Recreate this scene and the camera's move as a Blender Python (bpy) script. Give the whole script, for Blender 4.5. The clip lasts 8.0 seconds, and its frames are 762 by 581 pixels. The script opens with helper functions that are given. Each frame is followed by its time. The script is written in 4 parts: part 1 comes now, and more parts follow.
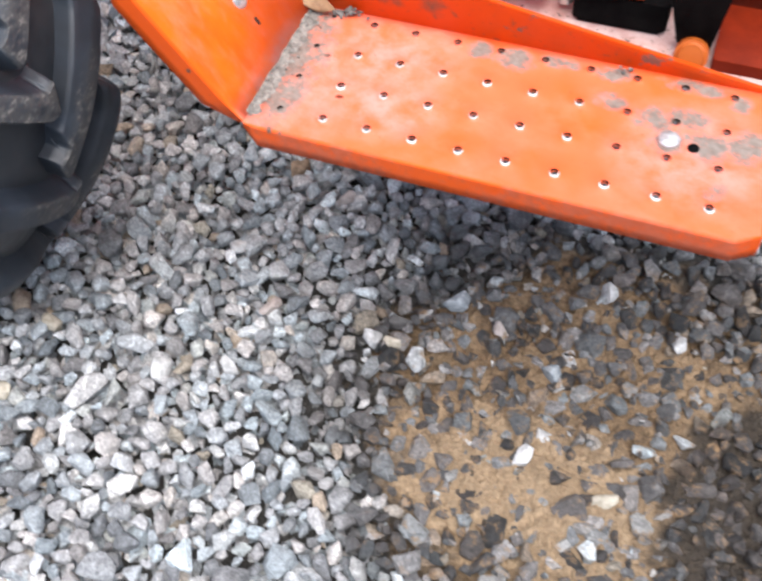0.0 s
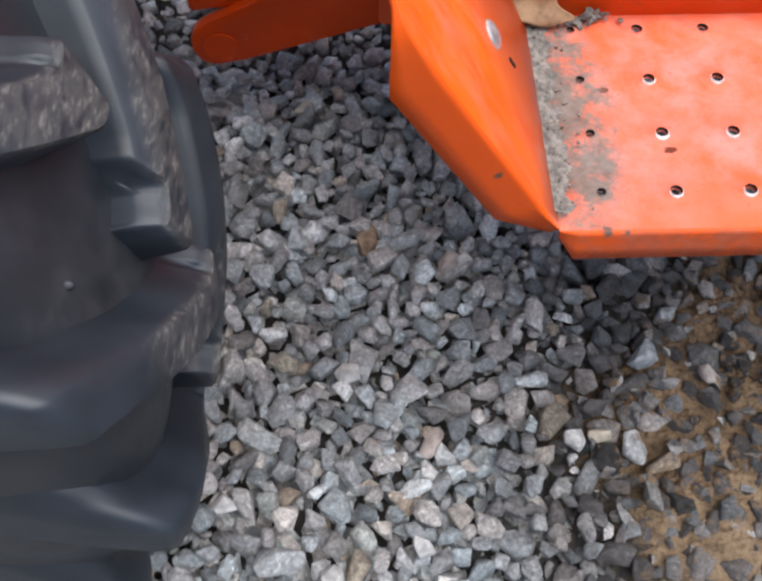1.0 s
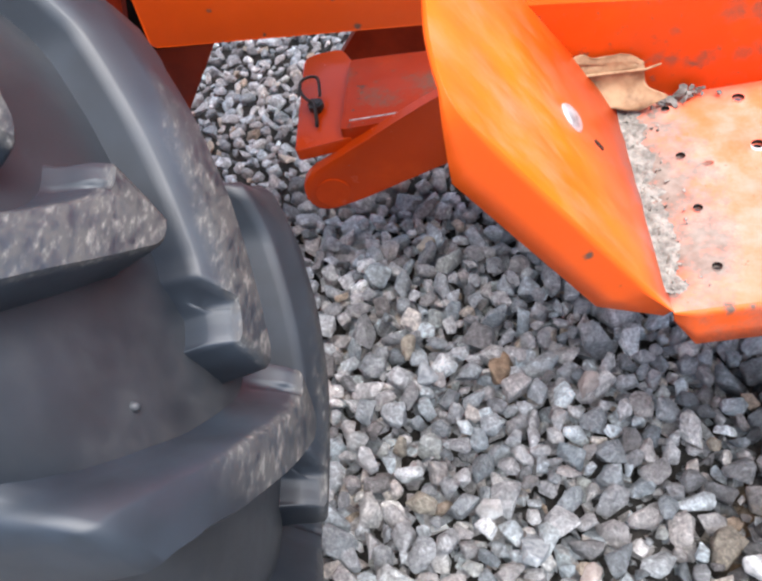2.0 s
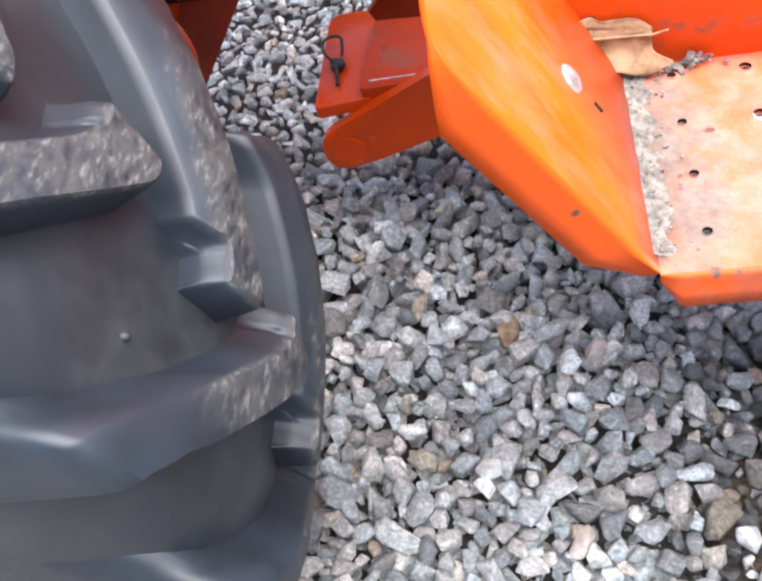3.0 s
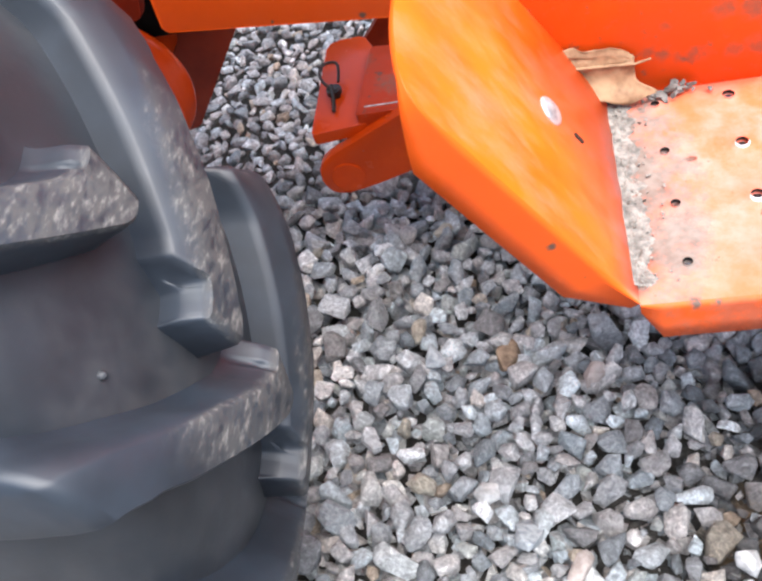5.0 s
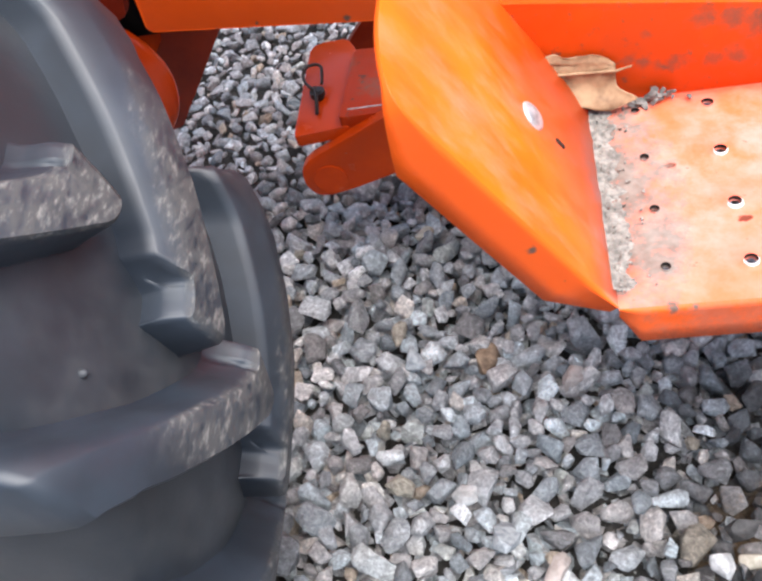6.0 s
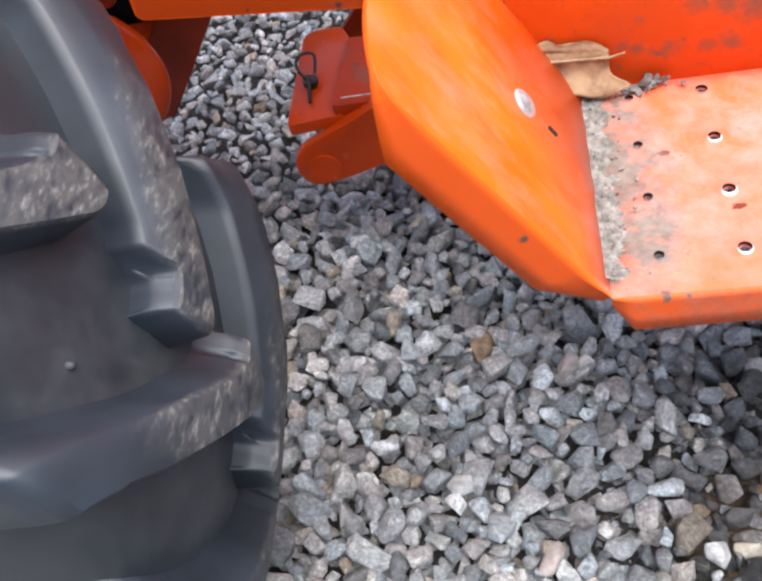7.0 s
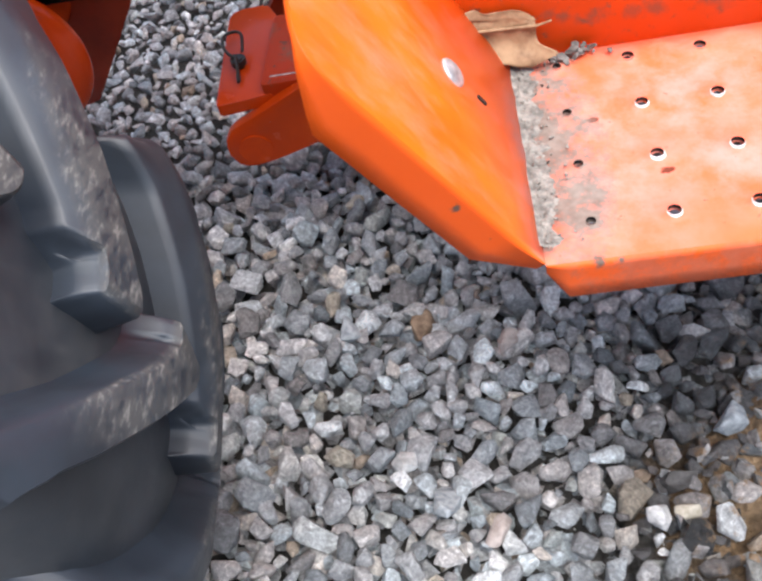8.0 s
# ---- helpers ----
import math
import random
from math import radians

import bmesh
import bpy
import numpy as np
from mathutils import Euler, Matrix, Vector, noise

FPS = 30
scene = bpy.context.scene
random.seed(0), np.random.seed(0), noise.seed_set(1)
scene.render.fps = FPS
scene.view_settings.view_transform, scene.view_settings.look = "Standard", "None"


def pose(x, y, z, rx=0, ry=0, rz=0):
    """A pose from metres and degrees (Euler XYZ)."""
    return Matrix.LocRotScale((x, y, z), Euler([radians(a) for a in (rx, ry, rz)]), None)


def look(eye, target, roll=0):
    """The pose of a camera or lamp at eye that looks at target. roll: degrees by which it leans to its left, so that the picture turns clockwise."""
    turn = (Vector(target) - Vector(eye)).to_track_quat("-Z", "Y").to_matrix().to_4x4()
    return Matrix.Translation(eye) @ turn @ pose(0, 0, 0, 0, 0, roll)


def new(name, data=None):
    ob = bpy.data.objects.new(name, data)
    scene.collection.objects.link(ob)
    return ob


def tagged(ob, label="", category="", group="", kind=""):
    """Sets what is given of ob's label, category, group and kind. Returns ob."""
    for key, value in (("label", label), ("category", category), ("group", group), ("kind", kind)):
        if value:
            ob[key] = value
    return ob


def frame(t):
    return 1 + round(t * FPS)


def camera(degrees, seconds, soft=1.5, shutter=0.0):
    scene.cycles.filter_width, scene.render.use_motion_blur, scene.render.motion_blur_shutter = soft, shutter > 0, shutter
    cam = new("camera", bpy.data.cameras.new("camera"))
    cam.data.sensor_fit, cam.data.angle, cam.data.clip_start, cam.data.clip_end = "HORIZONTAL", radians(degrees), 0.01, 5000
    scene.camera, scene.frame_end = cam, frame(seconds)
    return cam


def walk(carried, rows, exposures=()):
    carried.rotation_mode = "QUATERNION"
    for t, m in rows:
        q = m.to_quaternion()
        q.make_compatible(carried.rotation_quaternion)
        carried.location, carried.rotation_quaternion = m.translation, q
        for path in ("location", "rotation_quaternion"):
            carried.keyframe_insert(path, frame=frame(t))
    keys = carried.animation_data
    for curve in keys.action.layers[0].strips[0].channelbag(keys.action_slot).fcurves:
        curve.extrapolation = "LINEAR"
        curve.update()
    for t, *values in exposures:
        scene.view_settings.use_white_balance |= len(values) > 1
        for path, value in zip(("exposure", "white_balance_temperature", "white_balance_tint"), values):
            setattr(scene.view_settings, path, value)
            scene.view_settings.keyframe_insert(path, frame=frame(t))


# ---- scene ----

cam = camera(45.5, 8.0, soft=2.6, shutter=0.12)
# seconds, eye (metres), turn (degrees)
PATH = [
    (0, 0.3147, -0.6091, 0.8987, 34.10, 3.63, 20.78),
    (0.2, 0.1938, -0.5279, 0.8978, 32.07, 5.13, 19.08),
    (0.3, 0.1308, -0.5006, 0.8805, 32.16, 3.84, 18.93),
    (0.5, 0.0454, -0.4596, 0.8586, 30.65, 4.53, 14.00),
    (0.7, -0.0358, -0.4335, 0.7951, 29.09, 2.40, 7.60),
    (0.8, -0.0731, -0.4235, 0.7704, 30.12, 1.81, 3.97),
    (1, -0.1258, -0.4168, 0.7320, 31.53, -0.11, -1.50),
    (1.2, -0.1204, -0.4079, 0.6906, 36.49, 6.65, -3.95),
    (1.5, -0.1101, -0.4183, 0.6775, 39.87, 10.06, -1.47),
    (1.7, -0.1024, -0.4182, 0.6929, 41.89, 11.64, -0.64),
    (2.8, -0.0733, -0.4387, 0.6901, 40.50, 11.28, 3.26),
    (3, -0.0708, -0.4366, 0.6905, 40.53, 11.84, 3.59),
    (3.5, -0.0629, -0.4358, 0.6944, 41.15, 12.47, 4.23),
    (4, -0.0582, -0.4290, 0.6917, 41.06, 12.29, 3.97),
    (4.5, -0.0551, -0.4297, 0.6932, 41.45, 14.48, 4.70),
    (5, -0.0525, -0.4305, 0.6953, 41.46, 12.99, 3.87),
    (6.5, -0.0529, -0.4335, 0.6969, 41.59, 11.56, 3.53),
    (7, -0.0502, -0.4301, 0.6937, 40.85, 11.69, 3.24),
    (7.5, -0.0494, -0.4325, 0.6989, 40.90, 11.22, 2.41),
    (8, -0.0480, -0.4298, 0.6852, 39.13, 10.28, -0.83),
]
EXPOSURE = [(0.0, 1.5), (0.2, 1.25), (0.5, 1.02), (1.0, 0.98), (1.5, 1.7), (3.0, 2.08), (4.5, 2.08), (6.5, 1.8), (7.0, 1.7), (8.0, 1.68)]
walk(cam, [(t, pose(x, y, z, rx, ry, rz)) for t, x, y, z, rx, ry, rz in PATH], EXPOSURE)

# ---- light: bright overcast sky ----
world = bpy.data.worlds.new("overcast")
scene.world = world
world.use_nodes = True
wn = world.node_tree.nodes
sky = wn.new("ShaderNodeTexSky")
sky.sky_type = "NISHITA"
sky.sun_disc = False
sky.sun_elevation, sky.sun_rotation = radians(70), radians(127)
sky.air_density, sky.dust_density, sky.ozone_density = 1.0, 2.0, 1.0
cloud = wn.new("ShaderNodeHueSaturation")      # cloud cover greys the sky
cloud.inputs["Saturation"].default_value = 0.88
world.node_tree.links.new(sky.outputs[0], cloud.inputs["Color"])
world.node_tree.links.new(cloud.outputs[0], wn["Background"].inputs[0])
wn["Background"].inputs[1].default_value = 0.125
sun = new("sun", bpy.data.lights.new("sun", "SUN"))
sun.data.energy, sun.data.angle, sun.data.color = 1.65, radians(60), (1.0, 0.99, 0.97)
sun.matrix_world = look((0.50, -0.55, 2.9), (0, 0, 0))

# ---- materials ----
STEP = 0.346      # height of the step's tread over the gravel


def material(name):
    m = bpy.data.materials.new(name)
    m.use_nodes = True
    t = m.node_tree
    return m, t, t.nodes["Principled BSDF"]


def node(t, kind, **values):
    n = t.nodes.new("ShaderNode" + kind)
    for key, v in values.items():
        if key == "ins":
            for k, w in v.items():
                n.inputs[k].default_value = w
        elif key == "blend":
            n.blend_type = v
        elif key == "op":
            n.operation = v
        elif key == "dtype":
            n.data_type = v
    return n


def coords(t):
    return node(t, "NewGeometry").outputs["Position"]


def noise_tex(t, scale, detail=4.0, rough=0.55, vec=None, distortion=0.0):
    n = node(t, "TexNoise", ins={"Scale": scale, "Detail": detail, "Roughness": rough, "Distortion": distortion})
    t.links.new(vec or coords(t), n.inputs["Vector"])
    return n.outputs["Fac"]


def ramp(t, fac, stops):
    r = t.nodes.new("ShaderNodeValToRGB")
    els = r.color_ramp.elements
    while len(els) < len(stops):
        els.new(0.5)
    for e, (p, c) in zip(els, stops):
        e.position = p
        e.color = (*c, 1) if len(c) == 3 else c
    t.links.new(fac, r.inputs[0])
    return r.outputs[0]


def grey(t, fac, lo, hi):
    r = node(t, "MapRange", ins={1: lo, 2: hi})
    r.interpolation_type = "SMOOTHSTEP"
    t.links.new(fac, r.inputs[0])
    return r.outputs[0]


def mix(t, fac, a, b, blend="MIX"):
    n = t.nodes.new("ShaderNodeMix")
    n.data_type, n.blend_type = "RGBA", blend
    for sock, v in ((n.inputs[0], fac), (n.inputs[6], a), (n.inputs[7], b)):
        if isinstance(v, (int, float)):
            sock.default_value = v
        elif isinstance(v, tuple):
            sock.default_value = (*v, 1)
        else:
            t.links.new(v, sock)
    return n.outputs[2]


def calc(t, op, a, b=0.0):
    n = node(t, "Math", op=op)
    for sock, v in ((n.inputs[0], a), (n.inputs[1], b)):
        if isinstance(v, (int, float)):
            sock.default_value = v
        else:
            t.links.new(v, sock)
    return n.outputs[0]


def bump(t, bsdf, height, strength=0.3, distance=0.002):
    b = node(t, "Bump", ins={"Strength": strength, "Distance": distance})
    t.links.new(height, b.inputs["Height"])
    t.links.new(b.outputs[0], bsdf.inputs["Normal"])


def blob(t, x, y, rx, ry):
    """1 in the middle of an oval on the plan, 0 outside it."""
    sep = node(t, "SeparateXYZ")
    t.links.new(coords(t), sep.inputs[0])
    dx = calc(t, "MULTIPLY", calc(t, "SUBTRACT", sep.outputs[0], x), 1 / rx)
    dy = calc(t, "MULTIPLY", calc(t, "SUBTRACT", sep.outputs[1], y), 1 / ry)
    return calc(t, "MAXIMUM", calc(t, "SUBTRACT", 1.0, calc(t, "ADD", calc(t, "MULTIPLY", dx, dx), calc(t, "MULTIPLY", dy, dy))), 0.0)


def ball(t, x, y, z, r):
    """1 in the middle of a ball, 0 outside it."""
    d = node(t, "VectorMath", op="DISTANCE")
    t.links.new(coords(t), d.inputs[0])
    d.inputs[1].default_value = (x, y, z)
    return calc(t, "MAXIMUM", calc(t, "SUBTRACT", 1.0, calc(t, "MULTIPLY", d.outputs["Value"], 1 / r)), 0.0)


def orange_paint(name, fade, wear, rough=0.33, mud=(), shading=0.0, dust=(), soil=0.85, tone=1.0, rust=(), crisp=0.0, chips_at=(), smear=(), overlit=0.0, haze=0.0):
    """Orange enamel: chalked by the sun, chipped, with thin dust and patches of dried mud at the places given."""
    m, t, b = material(name)
    base = mix(t, noise_tex(t, 7, 3), (0.84, 0.091, 0.006), (0.88, 0.123, 0.010))
    streaks = node(t, "Mapping", ins={"Scale": (1.0, 1.4, 0.7), "Rotation": (0.0, 0.4, 0.35)})
    t.links.new(coords(t), streaks.inputs[0])
    chalk = calc(t, "MULTIPLY", grey(t, noise_tex(t, 21, 7, 0.68, vec=streaks.outputs[0]), 0.42, 0.80), fade)
    if overlit:     # long yellow streaks: strong light on the surface put into the colour
        base = mix(t, calc(t, "MULTIPLY", grey(t, noise_tex(t, 13, 5, 0.6, vec=streaks.outputs[0]), 0.30, 0.62), overlit), base, (0.90, 0.225, 0.008))
    col = mix(t, chalk, base, (0.84, 0.29, 0.21))
    if haze:       # fine dust trodden into the whole surface
        col = mix(t, calc(t, "MULTIPLY", grey(t, noise_tex(t, 12, 4), 0.2, 0.6), haze), col, (0.62, 0.33, 0.30))
    chips = grey(t, calc(t, "ADD", noise_tex(t, 30, 6, 0.7), calc(t, "MULTIPLY", noise_tex(t, 7, 2), 0.5)), 0.97 - wear, 1.02 - wear)
    col = mix(t, chips, col, (0.30, 0.20, 0.16))
    if shading:      # shade put into the colour as a blotchy darker film
        film = calc(t, "MULTIPLY", grey(t, noise_tex(t, 11, 6, 0.6), 0.05, 0.50), shading)
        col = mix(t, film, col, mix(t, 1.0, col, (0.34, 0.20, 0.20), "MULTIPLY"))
    r = calc(t, "ADD", calc(t, "MULTIPLY", noise_tex(t, 40, 4), 0.2), rough - 0.1)
    r = calc(t, "ADD", r, calc(t, "MULTIPLY", calc(t, "MAXIMUM", chips, chalk), 0.2))
    if dust:
        field = 0.0
        for spot in dust:
            field = calc(t, "MAXIMUM", field, blob(t, *spot))
        film = calc(t, "MULTIPLY", field, grey(t, noise_tex(t, 38, 7, 0.7), 0.28, 0.72))
        col = mix(t, calc(t, "MULTIPLY", film, 0.7), col, (0.60, 0.33, 0.30))
        r = calc(t, "ADD", r, calc(t, "MULTIPLY", film, 0.3))
    for spot in rust:
        col = mix(t, grey(t, calc(t, "ADD", blob(t, *spot), calc(t, "MULTIPLY", calc(t, "SUBTRACT", noise_tex(t, 250, 4), 0.5), 2.0)), 0.35, 0.7), col, (0.16, 0.03, 0.012))
    for spot in chips_at:
        col = mix(t, grey(t, calc(t, "ADD", ball(t, *spot), calc(t, "MULTIPLY", calc(t, "SUBTRACT", noise_tex(t, 250, 4), 0.5), 1.4)), 0.40, 0.85), col, (0.13, 0.075, 0.055))
    for spot in smear:
        rub = grey(t, calc(t, "ADD", ball(t, *spot), calc(t, "MULTIPLY", calc(t, "SUBTRACT", noise_tex(t, 160, 5, 0.65), 0.5), 1.6)), 0.12, 1.0)
        col = mix(t, calc(t, "MULTIPLY", rub, 0.8), col, (0.17, 0.085, 0.055))
    if mud:
        field = 0.0
        for spot in mud:
            field = calc(t, "MAXIMUM", field, blob(t, *spot))
        speck = calc(t, "ADD", calc(t, "MULTIPLY", calc(t, "SUBTRACT", noise_tex(t, 60, 7, 0.72), 0.5), 1.5), calc(t, "MULTIPLY", calc(t, "SUBTRACT", noise_tex(t, 400, 4, 0.7), 0.5), 0.5))
        cake = calc(t, "MULTIPLY", grey(t, calc(t, "ADD", calc(t, "MULTIPLY", field, 0.55), speck), 0.20 - crisp, 0.62 - crisp), grey(t, field, 0.0, 0.3))
        col = mix(t, calc(t, "MULTIPLY", cake, soil), col, mix(t, noise_tex(t, 150, 5), tuple(c * tone for c in (0.12, 0.105, 0.085)), tuple(c * tone for c in (0.50, 0.47, 0.405))))
        r = calc(t, "ADD", r, calc(t, "MULTIPLY", cake, 0.5))
    t.links.new(col, b.inputs["Base Color"])
    t.links.new(r, b.inputs["Roughness"])
    b.inputs["Specular IOR Level"].default_value = 0.25
    bump(t, b, calc(t, "SUBTRACT", noise_tex(t, 60, 5), chips), 0.12, 0.001)
    return m


PAINT = orange_paint("orange_paint", 0.16, 0.0, 0.45)
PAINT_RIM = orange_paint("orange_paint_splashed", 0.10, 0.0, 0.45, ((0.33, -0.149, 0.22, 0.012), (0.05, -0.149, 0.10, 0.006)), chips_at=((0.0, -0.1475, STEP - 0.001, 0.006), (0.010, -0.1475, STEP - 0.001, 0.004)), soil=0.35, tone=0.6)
PAINT_TREAD = orange_paint("orange_paint_trodden", 0.24, 0.0, 0.36,
                           ((-0.012, -0.06, 0.034, 0.12), (-0.008, -0.11, 0.026, 0.04), (0.142, -0.002, 0.018, 0.014), (0.173, -0.006, 0.026, 0.018), (0.213, 0.003, 0.024, 0.011), (0.259, 0.002, 0.022, 0.013),
                            (0.265, -0.031, 0.020, 0.013), (0.300, -0.040, 0.022, 0.017), (0.327, 0.004, 0.040, 0.012), (0.326, -0.034, 0.024, 0.016), (0.318, -0.060, 0.024, 0.020), (0.351, -0.060, 0.022, 0.024),
                            (0.378, -0.052, 0.024, 0.024), (0.361, -0.104, 0.013, 0.013), (0.367, -0.005, 0.014, 0.014)),
                           dust=((0.005, -0.07, 0.075, 0.12), (0.06, -0.03, 0.09, 0.07), (0.08, -0.09, 0.07, 0.05), (0.34, -0.07, 0.08, 0.07)),
                           rust=((0.043, -0.093, 0.0048, 0.0035), (0.012, -0.048, 0.005, 0.003)), chips_at=((0.0, -0.1465, STEP, 0.006),), soil=0.95, tone=0.62, crisp=0.10, haze=0.16)
# Dusty flap face with bright light painted in; the rim's copy has none.
PAINT_FLAP = orange_paint("orange_paint_dusty_lit", 0.50, 0.0, 0.42, dust=((-0.026, -0.08, 0.010, 0.10),), overlit=0.38)
PAINT_EDGE = orange_paint("orange_paint_edge", 0.02, 0.0, 0.42, chips_at=((-0.063, -0.149, 0.396, 0.0050), (-0.05, -0.149, 0.372, 0.0025)))
# Chips and smears, plus the shade of the upright flange in the paint.
PAINT_RAIL = orange_paint("orange_paint_chipped", 0.06, 0.02, 0.36, shading=0.5,
                          smear=((-0.002, 0.012, 0.375, 0.007), (0.006, 0.012, 0.370, 0.007), (0.014, 0.012, 0.367, 0.006), (0.028, 0.012, 0.367, 0.008), (0.044, 0.012, 0.3665, 0.008),
                                 (0.022, 0.012, 0.368, 0.008), (0.056, 0.012, 0.3675, 0.012), (0.037, 0.012, 0.395, 0.012), (0.054, 0.012, 0.393, 0.014), (0.068, 0.012, 0.387, 0.016), (0.008, 0.012, 0.389, 0.006), (0.092, 0.012, 0.372, 0.020)), chips_at=((0.145, 0.012, 0.362, 0.004), (0.19, 0.012, 0.355, 0.004)))
PAINT_FRAME = orange_paint("orange_paint_frame", 0.04, 0.0, 0.36, shading=0.3, chips_at=((-0.281, 0.11, 0.4135, 0.006), (-0.1885, 0.11, 0.392, 0.005), (-0.178, 0.11, 0.3685, 0.006), (-0.271, 0.11, 0.400, 0.004), (-0.27, 0.11, 0.374, 0.005), (-0.24, 0.11, 0.375, 0.003)))

# Rubbed brown metal, and shade under the tractor mixed into the paint.
PAINT_WEB = orange_paint("orange_paint_rubbed_shaded", 0.2, 0.10, 0.5, shading=0.9, smear=((-0.231, 0.288, 0.217, 0.020), (-0.204, 0.255, 0.217, 0.022), (-0.190, 0.243, 0.217, 0.022), (-0.156, 0.262, 0.217, 0.026),
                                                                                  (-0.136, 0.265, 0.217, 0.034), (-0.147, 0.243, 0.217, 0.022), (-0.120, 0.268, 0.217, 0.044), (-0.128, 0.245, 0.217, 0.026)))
# Copy of the orange, darkened for link parts and hub in shade.
PAINT_SHADED = orange_paint("orange_paint_shaded", 0.05, 0.02, 0.24, shading=0.78)


def plain(name, colour, colour2, scale, rough, metal=0.0, relief=0.2, distance=0.001):
    m, t, b = material(name)
    f = noise_tex(t, scale, 6, 0.6)
    t.links.new(mix(t, grey(t, f, 0.3, 0.7), colour, colour2), b.inputs["Base Color"])
    t.links.new(calc(t, "ADD", calc(t, "MULTIPLY", noise_tex(t, scale * 2.3, 5), 0.25), rough - 0.12), b.inputs["Roughness"])
    b.inputs["Metallic"].default_value = metal
    bump(t, b, noise_tex(t, scale * 3, 6), relief, distance)
    return m


STEEL = plain("bare_steel", (0.55, 0.54, 0.52), (0.75, 0.74, 0.72), 200, 0.35, 0.9)
WORN = plain("rim_worn_pale", (0.42, 0.38, 0.36), (0.85, 0.83, 0.81), 220, 0.35)
# Near black: the darkness inside the holes is put into the colour.
HOLE = plain("shaded_hole", (0.008, 0.006, 0.005), (0.03, 0.018, 0.012), 200, 0.8)
RIVET = plain("dull_bright_steel", (0.30, 0.30, 0.30), (0.66, 0.66, 0.66), 160, 0.45, 0.5)
BLACK = plain("black_plastic", (0.002, 0.002, 0.0022), (0.006, 0.006, 0.006), 60, 0.85)
BLACK.node_tree.nodes["Principled BSDF"].inputs["Specular IOR Level"].default_value = 0.06
# Dark red for brackets and far cheek: their shade is in the colour.
RED = plain("dark_red_shaded_paint", (0.13, 0.010, 0.002), (0.22, 0.020, 0.004), 25, 0.6)
RED.node_tree.nodes["Principled BSDF"].inputs["Specular IOR Level"].default_value = 0.15
# Orange paint of the axle plate with the deep shade in its colour.
AXLE_RED = plain("orange_paint_deep_shade", (0.20, 0.018, 0.005), (0.32, 0.035, 0.008), 25, 0.4)
BLACK_WIRE = plain("black_wire", (0.015, 0.014, 0.013), (0.04, 0.035, 0.03), 120, 0.45, 0.3)
KNOB = plain("orange_knob", (0.42, 0.085, 0.006), (0.50, 0.11, 0.010), 50, 0.5)
CRUST = plain("dried_mud", (0.12, 0.11, 0.096), (0.32, 0.295, 0.26), 180, 0.95, 0, 0.6, 0.002)
LEAF = plain("dry_leaf", (0.13, 0.062, 0.028), (0.40, 0.255, 0.14), 60, 0.7, 0, 0.4)
MOSS = plain("grey_debris", (0.09, 0.085, 0.075), (0.20, 0.19, 0.175), 200, 0.9, 0, 0.5)


def faded():
    """Paint faded to a chalky pink, sky glare put into its colour, with dark specks where it has flaked."""
    m, t, b = material("faded_glare_paint")
    col = mix(t, grey(t, noise_tex(t, 30, 6, 0.65), 0.3, 0.7), (0.44, 0.24, 0.20), (0.64, 0.48, 0.45))
    flakes = grey(t, noise_tex(t, 130, 5, 0.65), 0.60, 0.66)
    t.links.new(mix(t, flakes, col, (0.10, 0.07, 0.06)), b.inputs["Base Color"])
    b.inputs["Roughness"].default_value = 0.7
    bump(t, b, flakes, 0.4, -0.0006)
    return m


FADED = faded()


def rubber():
    m, t, b = material("weathered_rubber")
    col = mix(t, grey(t, noise_tex(t, 18, 4), 0.35, 0.7), (0.013, 0.017, 0.023), (0.025, 0.031, 0.040))
    dust = grey(t, calc(t, "ADD", calc(t, "MULTIPLY", noise_tex(t, 9, 4), 0.6), calc(t, "MULTIPLY", noise_tex(t, 70, 6, 0.7), 0.4)), 0.42, 0.66)
    col = mix(t, calc(t, "MULTIPLY", dust, 0.45), col, (0.075, 0.072, 0.070))
    t.links.new(col, b.inputs["Base Color"])
    t.links.new(calc(t, "ADD", calc(t, "ADD", calc(t, "MULTIPLY", noise_tex(t, 30, 4), 0.2), 0.40), calc(t, "MULTIPLY", dust, 0.2)), b.inputs["Roughness"])
    b.inputs["Specular IOR Level"].default_value = 0.75
    bump(t, b, noise_tex(t, 220, 5), 0.15, 0.0008)
    return m


RUBBER = rubber()


